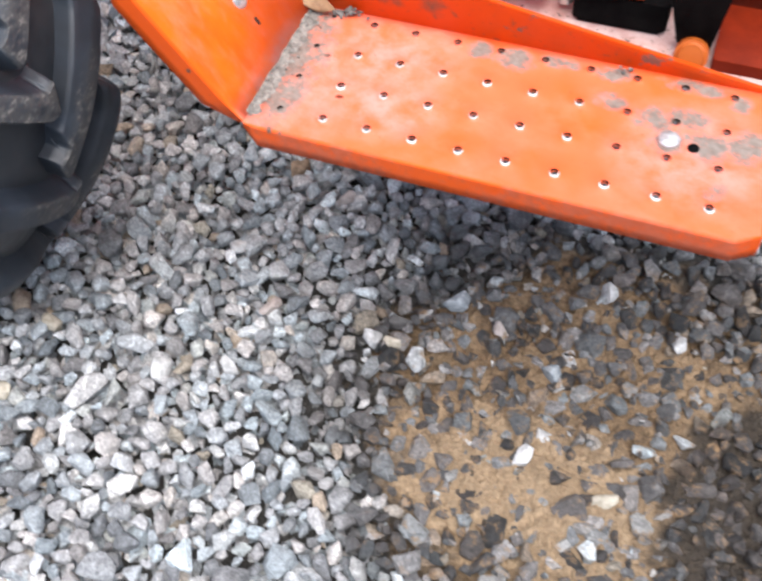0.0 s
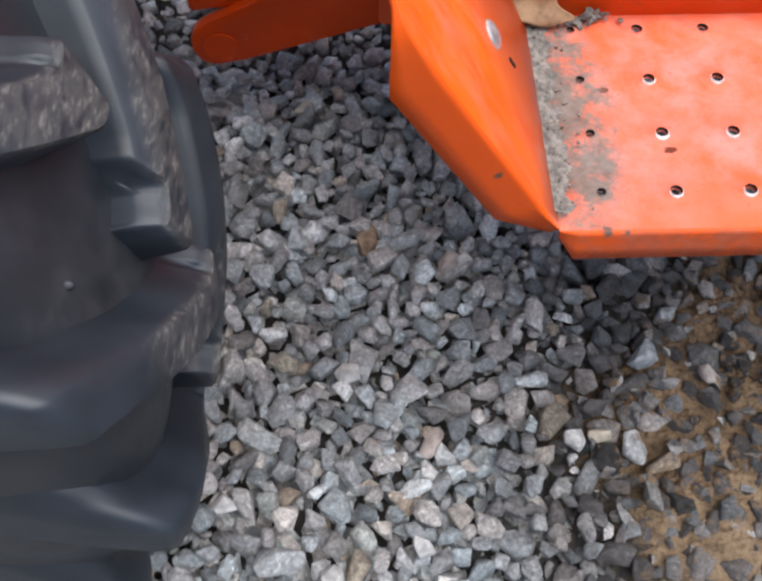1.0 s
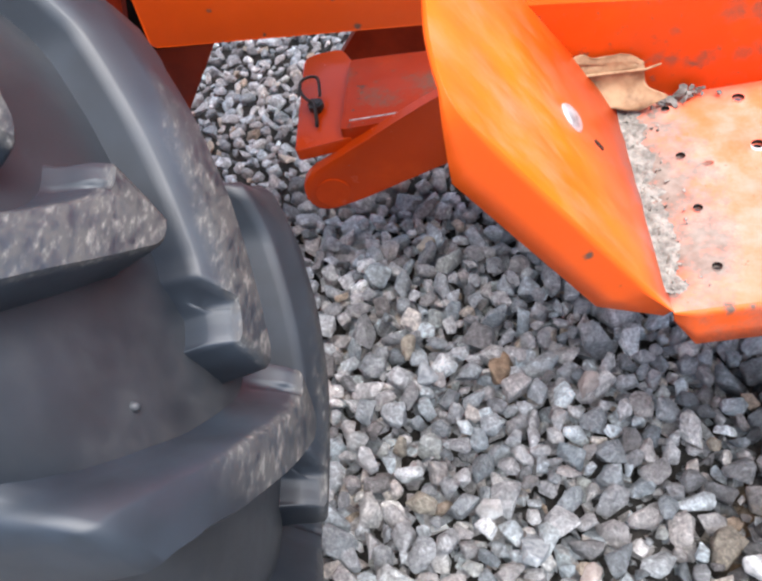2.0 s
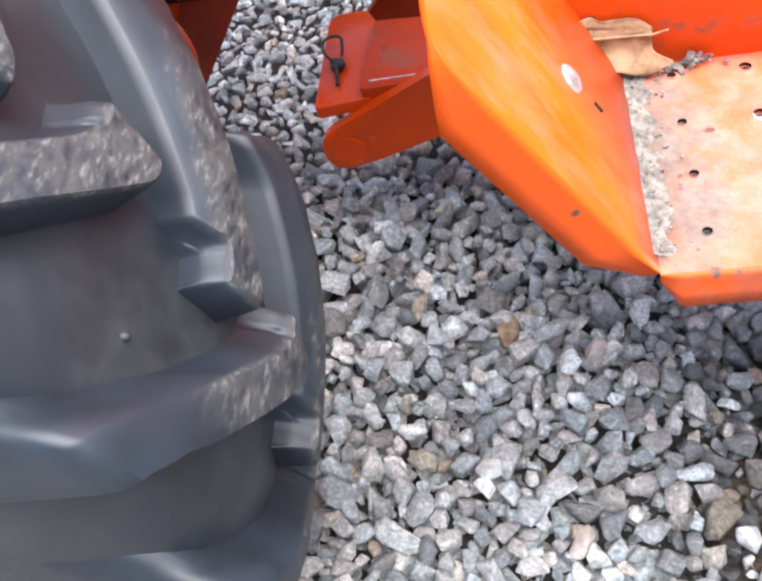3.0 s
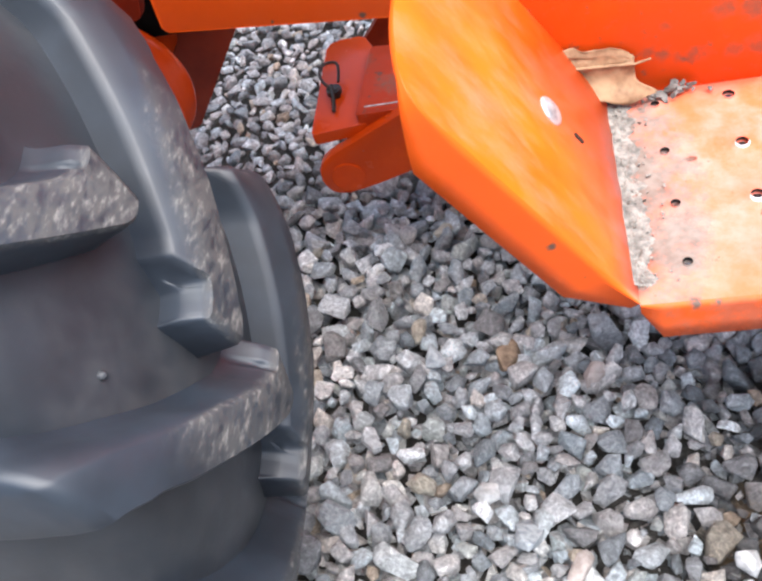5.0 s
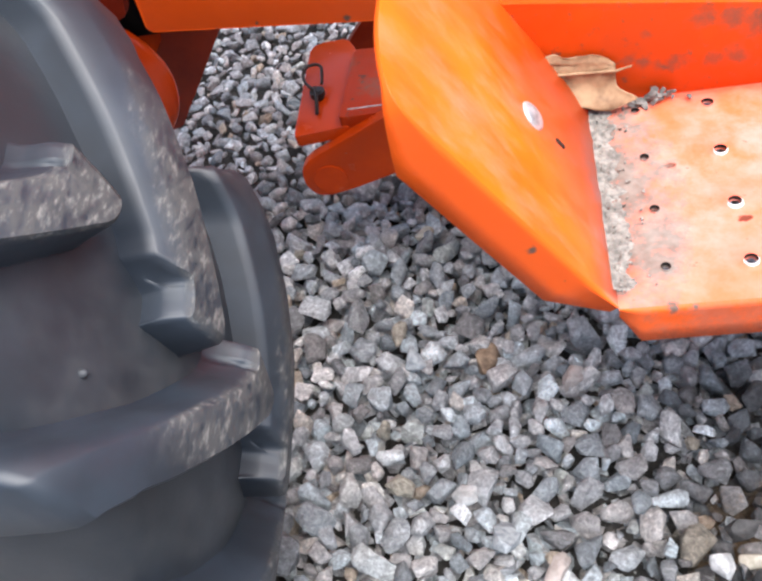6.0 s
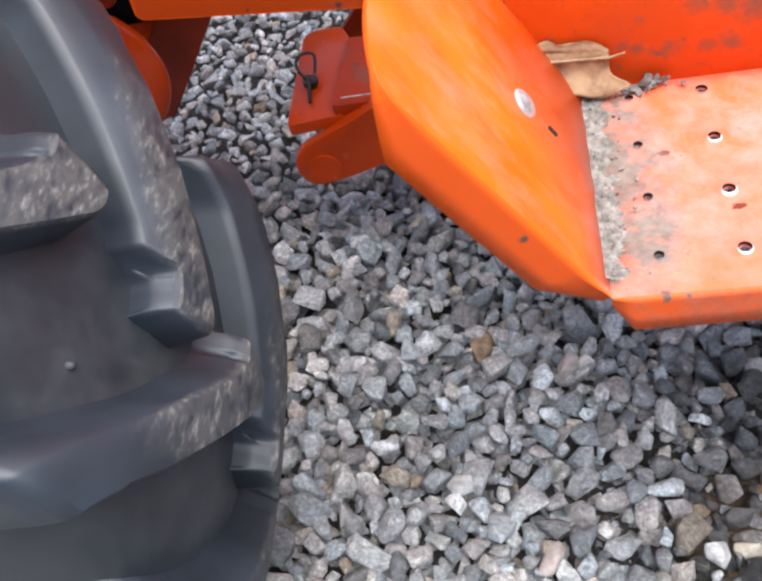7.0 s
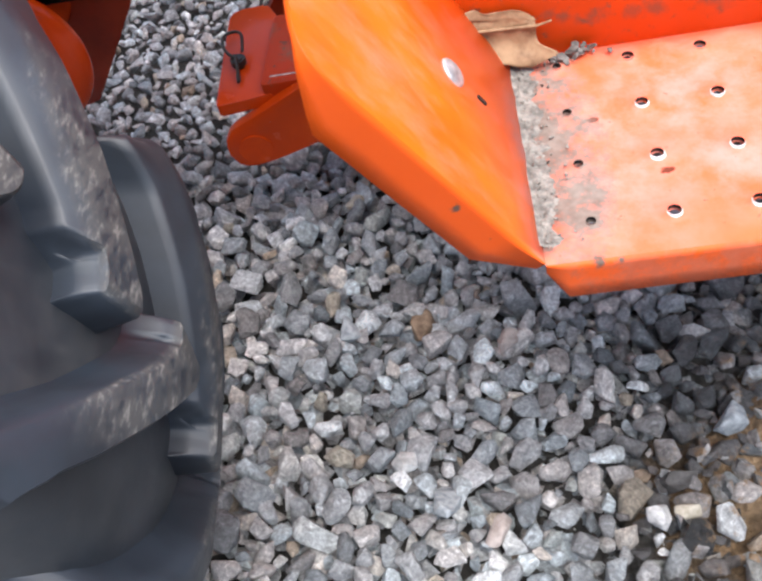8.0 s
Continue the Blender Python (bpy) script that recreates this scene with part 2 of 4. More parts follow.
def scuffed():
    """Rubber with its top rubbed dull and dusty, most by the middle of the tread."""
    m, t, b = material("scuffed_rubber")
    sep = node(t, "SeparateXYZ")
    t.links.new(coords(t), sep.inputs[0])
    off = calc(t, "ABSOLUTE", calc(t, "ADD", sep.outputs[1], 0.1735))
    far = grey(t, calc(t, "ADD", off, calc(t, "MULTIPLY", noise_tex(t, 40, 4), 0.06)), 0.15, 0.07)
    dx, dz = calc(t, "ADD", sep.outputs[0], 0.55), calc(t, "SUBTRACT", sep.outputs[2], STEP)
    radius = calc(t, "SQRT", calc(t, "ADD", calc(t, "MULTIPLY", dx, dx), calc(t, "MULTIPLY", dz, dz)))
    high = grey(t, calc(t, "ADD", radius, calc(t, "MULTIPLY", calc(t, "SUBTRACT", noise_tex(t, 60, 5, 0.7), 0.5), 0.008)), 0.3425, 0.3475)
    far = calc(t, "MULTIPLY", far, high)
    stretch = node(t, "Mapping", ins={"Scale": (1.0, 0.3, 0.7), "Rotation": (0.5, 0.3, 0.9)})
    t.links.new(coords(t), stretch.inputs[0])
    f = calc(t, "ADD", calc(t, "MULTIPLY", noise_tex(t, 380, 5, 0.7, vec=stretch.outputs[0]), 0.55), calc(t, "MULTIPLY", noise_tex(t, 55, 5, 0.6), 0.45))
    dirt = calc(t, "MULTIPLY", grey(t, f, 0.36, 0.60), far)
    rub = mix(t, grey(t, noise_tex(t, 18, 4), 0.35, 0.7), (0.011, 0.016, 0.024), (0.023, 0.033, 0.047))
    col = mix(t, dirt, rub, mix(t, grey(t, noise_tex(t, 420, 4, vec=stretch.outputs[0]), 0.48, 0.75), (0.09, 0.088, 0.086), (0.26, 0.25, 0.23)))
    t.links.new(col, b.inputs["Base Color"])
    t.links.new(calc(t, "ADD", calc(t, "ADD", calc(t, "MULTIPLY", noise_tex(t, 30, 4), 0.2), 0.42), calc(t, "MULTIPLY", dirt, 0.35)), b.inputs["Roughness"])
    t.links.new(calc(t, "SUBTRACT", 0.75, calc(t, "MULTIPLY", dirt, 0.45)), b.inputs["Specular IOR Level"])
    bump(t, b, calc(t, "MULTIPLY", f, far), 0.4, 0.0015)
    return m


SCUFF = scuffed()


def patch_mask(t, outer=1.06, inner=0.84):
    """The muddy, oil-soaked patch: a ragged oval on the ground."""
    p = coords(t)
    sep = node(t, "SeparateXYZ")
    t.links.new(p, sep.inputs[0])
    dx = calc(t, "MULTIPLY", calc(t, "SUBTRACT", sep.outputs[0], 0.345), 1 / 0.285)
    dy = calc(t, "MULTIPLY", calc(t, "SUBTRACT", sep.outputs[1], -0.13), 1 / 0.26)
    d = calc(t, "SQRT", calc(t, "ADD", calc(t, "MULTIPLY", dx, dx), calc(t, "MULTIPLY", dy, dy)))
    d = calc(t, "ADD", d, calc(t, "MULTIPLY", calc(t, "SUBTRACT", noise_tex(t, 14, 4), 0.5), 0.9))
    return grey(t, d, outer, inner)


def black_mask(t):
    """A ragged near-black oval by the far end of the patch."""
    return grey(t, calc(t, "ADD", blob(t, 0.55, -0.18, 0.17, 0.19), calc(t, "MULTIPLY", calc(t, "SUBTRACT", noise_tex(t, 25, 5, 0.6), 0.5), 0.8)), 0.15, 0.5)


def stone_material():
    m, t, b = material("crushed_stone")
    rnd = calc(t, "FRACT", calc(t, "ADD", node(t, "NewGeometry").outputs["Random Per Island"], node(t, "ObjectInfo").outputs["Random"]))
    col = ramp(t, rnd, [(0.0, (0.15, 0.15, 0.154)), (0.18, (0.25, 0.25, 0.252)), (0.5, (0.365, 0.363, 0.364)), (0.80, (0.47, 0.468, 0.466)),
                        (0.88, (0.40, 0.375, 0.34)), (0.91, (0.58, 0.575, 0.567)), (0.955, (0.72, 0.715, 0.705)), (0.97, (0.40, 0.34, 0.27)), (1.0, (0.32, 0.235, 0.175))])
    veins = noise_tex(t, 95, 8, 0.70, distortion=1.4)
    col = mix(t, 0.9, col, ramp(t, veins, [(0.28, (0.42, 0.42, 0.43)), (0.42, (0.80, 0.80, 0.80)), (0.55, (1.10, 1.10, 1.10)), (0.68, (1.80, 1.80, 1.79))]), "MULTIPLY")
    col = mix(t, 1.0, col, ramp(t, noise_tex(t, 270, 5, 0.7), [(0.36, (0.74, 0.74, 0.75)), (0.5, (1.0, 1.0, 1.0)), (0.62, (1.28, 1.28, 1.27))]), "MULTIPLY")
    tint = calc(t, "FRACT", calc(t, "MULTIPLY", rnd, 17.3))
    col = mix(t, 1.0, col, ramp(t, tint, [(0.0, (0.88, 1.0, 1.07)), (0.4, (0.96, 1.0, 1.04)), (0.75, (1.0, 0.99, 1.0)), (1.0, (1.04, 0.98, 0.95))]), "MULTIPLY")
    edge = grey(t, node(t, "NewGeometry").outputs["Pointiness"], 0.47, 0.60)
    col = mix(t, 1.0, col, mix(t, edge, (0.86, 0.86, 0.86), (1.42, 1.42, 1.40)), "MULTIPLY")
    wet = patch_mask(t)
    soak = calc(t, "MULTIPLY", patch_mask(t, 1.30, 0.96), ramp(t, rnd, [(0.0, (0.95, 0.95, 0.95)), (0.55, (0.80, 0.80, 0.80)), (0.8, (0.62, 0.62, 0.62)), (1.0, (0.42, 0.42, 0.42))]))
    soak = calc(t, "MAXIMUM", soak, black_mask(t))
    col = mix(t, soak, col, mix(t, 1.0, col, (0.17, 0.15, 0.14), "MULTIPLY"))
    muddy = calc(t, "MULTIPLY", wet, grey(t, noise_tex(t, 60, 7, 0.75), 0.52, 0.64))
    col = mix(t, calc(t, "MULTIPLY", muddy, 0.8), col, (0.36, 0.225, 0.115))
    t.links.new(col, b.inputs["Base Color"])
    t.links.new(calc(t, "SUBTRACT", 0.72, calc(t, "MULTIPLY", soak, 0.3)), b.inputs["Roughness"])
    bump(t, b, calc(t, "ADD", noise_tex(t, 240, 8, 0.75), noise_tex(t, 95, 5, 0.65)), 0.8, 0.006)
    return m


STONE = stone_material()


def soil_material():
    m, t, b = material("dusty_soil")
    wet = patch_mask(t)
    f = grey(t, calc(t, "ADD", calc(t, "MULTIPLY", noise_tex(t, 60, 7, 0.7), 0.6), calc(t, "MULTIPLY", noise_tex(t, 260, 5, 0.7), 0.4)), 0.32, 0.68)
    cells = node(t, "TexVoronoi", ins={"Scale": 42.0})
    t.links.new(coords(t), cells.inputs["Vector"])
    sep = node(t, "SeparateXYZ")
    t.links.new(coords(t), sep.inputs[0])
    dx, dy = calc(t, "SUBTRACT", sep.outputs[0], 0.05), calc(t, "SUBTRACT", sep.outputs[1], 0.2)
    away = calc(t, "SQRT", calc(t, "ADD", calc(t, "MULTIPLY", dx, dx), calc(t, "MULTIPLY", dy, dy)))      # past the laid stones the gravel is only a grain
    grit = mix(t, cells.outputs["Color"], (0.14, 0.141, 0.143), (0.50, 0.502, 0.505))
    dry = mix(t, grey(t, away, 1.35, 1.65), mix(t, f, (0.032, 0.030, 0.027), (0.105, 0.097, 0.088)), grit)
    mud = mix(t, grey(t, noise_tex(t, 16, 4), 0.38, 0.62), mix(t, f, (0.08, 0.052, 0.029), (0.36, 0.235, 0.13)), mix(t, f, (0.20, 0.13, 0.07), (0.50, 0.345, 0.205)))
    pale = grey(t, calc(t, "ADD", blob(t, 0.27, -0.23, 0.18, 0.12), calc(t, "MULTIPLY", calc(t, "SUBTRACT", noise_tex(t, 30, 5), 0.5), 1.2)), 0.1, 0.6)
    mud = mix(t, calc(t, "MULTIPLY", pale, 0.8), mud, mix(t, f, (0.30, 0.205, 0.12), (0.58, 0.42, 0.265)))
    mud = mix(t, calc(t, "MULTIPLY", black_mask(t), 0.9), mud, (0.03, 0.025, 0.02))
    t.links.new(mix(t, wet, dry, mud), b.inputs["Base Color"])
    t.links.new(calc(t, "SUBTRACT", 0.95, calc(t, "MULTIPLY", wet, 0.3)), b.inputs["Roughness"])
    bump(t, b, calc(t, "ADD", noise_tex(t, 180, 7, 0.75), noise_tex(t, 70, 4, 0.7)), 1.0, 0.006)
    return m


SOIL = soil_material()


# ---- mesh helpers ----
def mesh_from(name, verts, faces, mats, smooth=40.0, index=None):
    me = bpy.data.meshes.new(name)
    me.from_pydata([tuple(v) for v in verts], [], faces)
    for m in mats:
        me.materials.append(m)
    if index is not None:
        me.polygons.foreach_set("material_index", index)
    if smooth:
        me.shade_smooth()
        me.set_sharp_from_angle(angle=radians(smooth))
    me.validate()
    me.update()
    return me


def finish(bm, name, mats, smooth=40.0):
    bmesh.ops.recalc_face_normals(bm, faces=bm.faces)
    me = bpy.data.meshes.new(name)
    bm.to_mesh(me)
    bm.free()
    for m in mats if isinstance(mats, (list, tuple)) else [mats]:
        me.materials.append(m)
    if smooth:
        me.shade_smooth()
        me.set_sharp_from_angle(angle=radians(smooth))
    return me


def part(name, me, parent, label=""):
    ob = new(name, me)
    ob.parent = parent
    return tagged(ob, label)


def slab(bm, outline, thick, to_world, bevel=0.001):
    """A plate from a 2D outline (u, v), thick along its own normal; to_world maps (u, v, w) to a place."""
    n = len(outline)
    top = [bm.verts.new(to_world(u, v, thick / 2)) for u, v in outline]
    low = [bm.verts.new(to_world(u, v, -thick / 2)) for u, v in outline]
    faces = [bm.faces.new(top), bm.faces.new(low[::-1])]
    for i in range(n):
        j = (i + 1) % n
        faces.append(bm.faces.new((top[j], top[i], low[i], low[j])))
    if bevel:
        edges = [e for e in bm.edges if e.verts[0] in top and e.verts[1] in top or e.verts[0] in low and e.verts[1] in low]
        bmesh.ops.bevel(bm, geom=edges, offset=bevel, segments=2, affect="EDGES", profile=0.5)


def rounded(points, radius, n=5):
    """A 2D outline with each corner rounded; points of (u, v) or (u, v, radius)."""
    out = []
    k = len(points)
    for i, p in enumerate(points):
        r = p[2] if len(p) > 2 else radius
        a, b, c = Vector(points[i - 1][:2]), Vector(p[:2]), Vector(points[(i + 1) % k][:2])
        d1, d2 = (a - b), (c - b)
        l = min(r, 0.48 * d1.length, 0.48 * d2.length)
        if l < 1e-6:
            out.append(tuple(b))
            continue
        s, e = b + d1.normalized() * l, b + d2.normalized() * l
        for j in range(n + 1):
            f = j / n
            q = s * (1 - f) ** 2 + b * 2 * f * (1 - f) + e * f * f
            out.append(tuple(q))
    return out


def rod(bm, a, b, r, seg=20, r2=None, cap=True):
    a, b = Vector(a), Vector(b)
    d = b - a
    m = Matrix.Translation((a + b) / 2) @ d.to_track_quat("Z", "Y").to_matrix().to_4x4()
    return bmesh.ops.create_cone(bm, cap_ends=cap, segments=seg, radius1=r, radius2=r if r2 is None else r2, depth=d.length, matrix=m)


# ---- ground ----
def ground_height(x, y):
    """Level by the tyre, falling away to a hollow under and before the step, where the mud has gathered."""
    q = min(1.0, max(0.0, (x + 0.26) / 0.50))
    fall = 0.048 * (q * q * (3 - 2 * q)) + 0.012 * min(1.0, max(0.0, (-0.10 - y) / 0.25)) * (1 - 0.5 * q)
    return 0.004 * noise.noise((x * 2.5, y * 2.5, 0.3)) - fall


def patch_depth(x, y):
    """How far inside the muddy patch a place lies, 0 to 1."""
    d = math.hypot((x - 0.345) / 0.285, (y + 0.13) / 0.26) + 0.55 * noise.noise((x * 9, y * 9, 1.7))
    return min(1.0, max(0.0, (1.08 - d) / 0.45))


def build_ground():
    verts, faces = [], []
    xs = sorted(set([-60, -20, -6, -3] + [round(-2 + 0.02 * i, 3) for i in range(201)] + [3, 6, 20, 60]))
    ys = sorted(set([-60, -20, -6, -3] + [round(-2 + 0.02 * i, 3) for i in range(251)] + [4, 6, 20, 60]))
    for y in ys:
        for x in xs:
            near = abs(x) < 2.01 and -2.01 < y < 3.01
            z = ground_height(x, y) - 0.024 + 0.006 * noise.noise((x * 22, y * 22, 4.0)) if near else ground_height(x, y) - 0.024
            verts.append((x, y, z))
    w = len(xs)
    for j in range(len(ys) - 1):
        for i in range(w - 1):
            faces.append((j * w + i, j * w + i + 1, (j + 1) * w + i + 1, (j + 1) * w + i))
    ob = new("ground", mesh_from("ground", verts, faces, [SOIL], smooth=60))
    return tagged(ob, "dusty grey soil under gravel with a brown muddy patch", "ground", kind="structure")


ground = build_ground()


def build_mud():
    """Wet brown silt that has filled the gaps between the stones of the patch."""
    n, m = 360, 310
    verts, faces = [], []
    for j in range(m + 1):
        for i in range(n + 1):
            x, y = -0.06 + 0.82 * i / n, -0.48 + 0.70 * j / m
            p = Vector((x, y, 0))
            rough = 0.0055 * noise.noise(p * 22) + 0.004 * noise.noise(p * 60) + 0.0042 * noise.noise(p * 150) + 0.004 * noise.noise(p * 290)
            fill = 0.006 * max(0.0, 1 - ((x - 0.27) / 0.17) ** 2 - ((y + 0.23) / 0.12) ** 2)
            verts.append((x, y, ground_height(x, y) - 0.014 + 0.0200 * min(1.0, patch_depth(x, y) * 1.3) + fill + rough))
    w = n + 1
    for j in range(m):
        for i in range(n):
            faces.append((j * w + i, j * w + i + 1, (j + 1) * w + i + 1, (j + 1) * w + i))
    ob = new("mud_patch", mesh_from("mud_patch", verts, faces, [SOIL], smooth=25))
    return tagged(ob, "patch of damp brown silt among dark wet stones", "mud", kind="stuff")


build_mud()


def stone_shape(seed, corners, worn):
    """An angular crushed stone about 1 across: the hull of a few corners, its edges knocked off."""
    rs = random.Random(seed)
    bm = bmesh.new()
    s = (rs.uniform(1.0, 1.5), rs.uniform(0.8, 1.0), rs.uniform(0.6, 0.9))
    for _ in range(rs.randint(*corners)):
        d = Vector((rs.gauss(0, 1), rs.gauss(0, 1), rs.gauss(0, 1))).normalized()
        d *= rs.uniform(0.86, 1.0) / sum(abs(c) ** 3 for c in d) ** (1 / 3)
        bm.verts.new((d.x * s[0], d.y * s[1], d.z * s[2]))
    made = bmesh.ops.convex_hull(bm, input=bm.verts[:])
    bmesh.ops.delete(bm, geom=list({v for v in made["geom_interior"] + made["geom_unused"] if isinstance(v, bmesh.types.BMVert)}), context="VERTS")
    bmesh.ops.dissolve_limit(bm, angle_limit=radians(14), verts=bm.verts[:], edges=bm.edges[:])
    if worn:
        bmesh.ops.bevel(bm, geom=bm.edges[:], offset=rs.uniform(0.045, 0.10), segments=worn, affect="EDGES", profile=0.5, clamp_overlap=True)
    bmesh.ops.triangulate(bm, faces=bm.faces[:])
    bm.verts.index_update()
    pts = np.array([v.co[:] for v in bm.verts])
    tris = [tuple(v.index for v in f.verts) for f in bm.faces]
    bm.free()
    pts = pts - (pts.max(0) + pts.min(0)) / 2
    return pts / math.sqrt(np.ptp(pts[:, 0]) * np.ptp(pts[:, 1])), tris


SHAPES = [stone_shape(900 + i, (11, 17), 2) for i in range(48)]
SHAPES_MID = [stone_shape(1300 + i, (10, 14), 1) for i in range(40)]
SHAPES_LOW = [stone_shape(1700 + i, (9, 13), 0) for i in range(40)]


def turn_of(rs):
    return np.array(Euler((rs.gauss(0, 0.5), rs.gauss(0, 0.5), rs.uniform(0, 6.283))).to_matrix())


def stone_spots(rs, x0, x1, y0, y1, pitch, jitter=0.42):
    nx, ny = int((x1 - x0) / pitch), int((y1 - y0) / (pitch * 0.87))
    for j in range(ny):
        for i in range(nx):
            yield x0 + (i + 0.5 * (j % 2) + rs.uniform(-jitter, jitter)) * pitch, y0 + (j + rs.uniform(-jitter, jitter)) * pitch * 0.87


def pack(rs, box, sizes, near=0.81):
    """Stones strewn side by side: each keeps clear of its neighbours; the smaller ones fill the gaps between the large."""
    x0, x1, y0, y1 = box
    cell = 0.02
    grid, out = {}, []
    for mean, spread, tries in sizes:
        for _ in range(int(tries * (x1 - x0) * (y1 - y0) / mean ** 2)):
            x, y = rs.uniform(x0, x1), rs.uniform(y0, y1)
            d = min(0.040, mean * math.exp(rs.gauss(0, spread)))
            i, j = int(x // cell), int(y // cell)
            close = [q for a in (-2, -1, 0, 1, 2) for b in (-2, -1, 0, 1, 2) for q in grid.get((i + a, j + b), ())]
            if all((x - p) ** 2 + (y - q) ** 2 > (near * 0.5 * (d + e)) ** 2 for p, q, e in close):
                grid.setdefault((i, j), []).append((x, y, d))
                out.append((x, y, d))
    return out


def lay(rs, x, y, lift, size):
    """Size and height of a stone at a place; None where the mud has swallowed it."""
    wet = patch_depth(x, y)
    z = ground_height(x, y) + lift + size * 0.22 + rs.uniform(-0.0055, 0.0055) - 0.004 * wet
    if wet > 0.35:
        size *= rs.uniform(0.85, 1.15)
        z += 0.0015
        if rs.random() < 0.10:
            return None
    return size, z


def heap(spots, lift, shapes, rs, label):
    verts, faces, base = [], [], 0
    for x, y, d in spots:
        spot = lay(rs, x, y, lift, d)
        if spot is None:
            continue
        pts, tris = shapes[rs.randrange(len(shapes))]
        verts.append(pts * spot[0] @ turn_of(rs).T + (x, y, spot[1]))
        faces.append(np.array(tris) + base)
        base += len(pts)
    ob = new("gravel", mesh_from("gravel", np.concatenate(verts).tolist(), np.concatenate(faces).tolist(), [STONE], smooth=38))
    return tagged(ob, label, "gravel", kind="stuff")


def bed(box, pitch, size, lift, seed, label, skip=lambda x, y: False):
    rs = random.Random(seed)
    spots = [(x, y, size * math.exp(rs.gauss(0, 0.25))) for x, y in stone_spots(rs, *box, pitch) if not skip(x, y)]
    return heap(spots, lift, SHAPES_LOW, rs, label)


NEAR = (-0.44, 0.60, -0.50, 0.36)       # the stretch that the camera passes nearest
PICK = (-0.28, -0.02, -0.06, 0.21)      # and the part of it between tyre and step


def inside(x, y, b):
    return b[0] < x < b[1] and b[2] < y < b[3]


FAR = (-0.75, 0.10, 0.36, 1.10)         # seen under the tractor
SIZES = ((0.0240, 0.20, 0.8), (0.0195, 0.18, 7), (0.0155, 0.16, 7), (0.0115, 0.15, 0.8))
SIZES_FAR = ((0.0165, 0.22, 4), (0.0130, 0.18, 6), (0.0105, 0.15, 4))
bed((-0.8, 0.9, -0.7, 1.10), 0.0150, 0.0165, -0.0170, 5, "packed angular grey crushed stone gravel under the tractor", lambda x, y: inside(x, y, FAR))
bed((-0.8, 0.9, -0.7, 1.10), 0.0195, 0.021, 0.003, 7, "loose angular grey crushed stone gravel round about", lambda x, y: inside(x, y, NEAR) or inside(x, y, FAR))
heap(pack(random.Random(9), FAR, SIZES_FAR, 0.86), 0.010, SHAPES_MID, random.Random(9), "loose grey crushed stones beyond the axle")
STREWN = pack(random.Random(8), NEAR, SIZES)
heap([p for p in STREWN if not inside(p[0], p[1], PICK)], 0.004, SHAPES, random.Random(8), "loose angular grey crushed stones beside the tyre")
bed((-1.2, 0.6, 1.10, 1.9), 0.0185, 0.020, 0.0, 6, "loose angular grey crushed stone gravel beyond the tractor")
bed((-1.6, 1.7, -1.55, 1.95), 0.0265, 0.030, 0.0, 16, "grey crushed stone gravel of the yard round the tractor", lambda x, y: inside(x, y, (-0.8, 0.9, -0.7, 1.10)) or inside(x, y, (-1.2, 0.6, 1.05, 1.9)) or math.hypot(x - 0.05, y - 0.2) > 1.6 + 0.35 * noise.noise((x * 9, y * 9, 2.0)))
bed((0.05, 0.66, -0.48, 0.10), 0.0260, 0.0120, 0.0080, 14, "small dark wet pebbles bedded in brown mud", lambda x, y: patch_depth(x, y) < 0.15)


def loose_stones():
    rs = random.Random(31)
    meshes = [mesh_from("stone", p.tolist(), t, [STONE], smooth=38) for p, t in SHAPES]
    for x, y, d in [p for p in STREWN if inside(p[0], p[1], PICK)]:
        spot = lay(rs, x, y, 0.004, d)
        if spot is None:
            continue
        ob = new("stone", meshes[rs.randrange(len(meshes))])
        ob.parent = ground
        ob.matrix_basis = Matrix.Translation((x, y, spot[1])) @ Matrix(turn_of(rs).tolist()).to_4x4() @ Matrix.Scale(spot[0], 4)


loose_stones()

PALE = plain("pale_stone", (0.36, 0.36, 0.355), (0.66, 0.655, 0.645), 120, 0.8, 0, 0.5, 0.0015)
CREAM = plain("cream_stone", (0.34, 0.30, 0.23), (0.55, 0.50, 0.41), 120, 0.8, 0, 0.5, 0.0015)
BROWN = plain("brown_stone", (0.13, 0.085, 0.055), (0.38, 0.27, 0.18), 90, 0.85, 0, 0.5, 0.0015)
ROSE = plain("rose_stone", (0.31, 0.26, 0.235), (0.48, 0.42, 0.39), 120, 0.8, 0, 0.5, 0.0015)
DARK = plain("oily_dark_stone", (0.035, 0.032, 0.03), (0.085, 0.08, 0.077), 120, 0.6, 0, 0.5, 0.0015)
BLUISH = plain("bluish_stone", (0.22, 0.245, 0.265), (0.44, 0.47, 0.49), 160, 0.8, 0, 0.5, 0.0015)


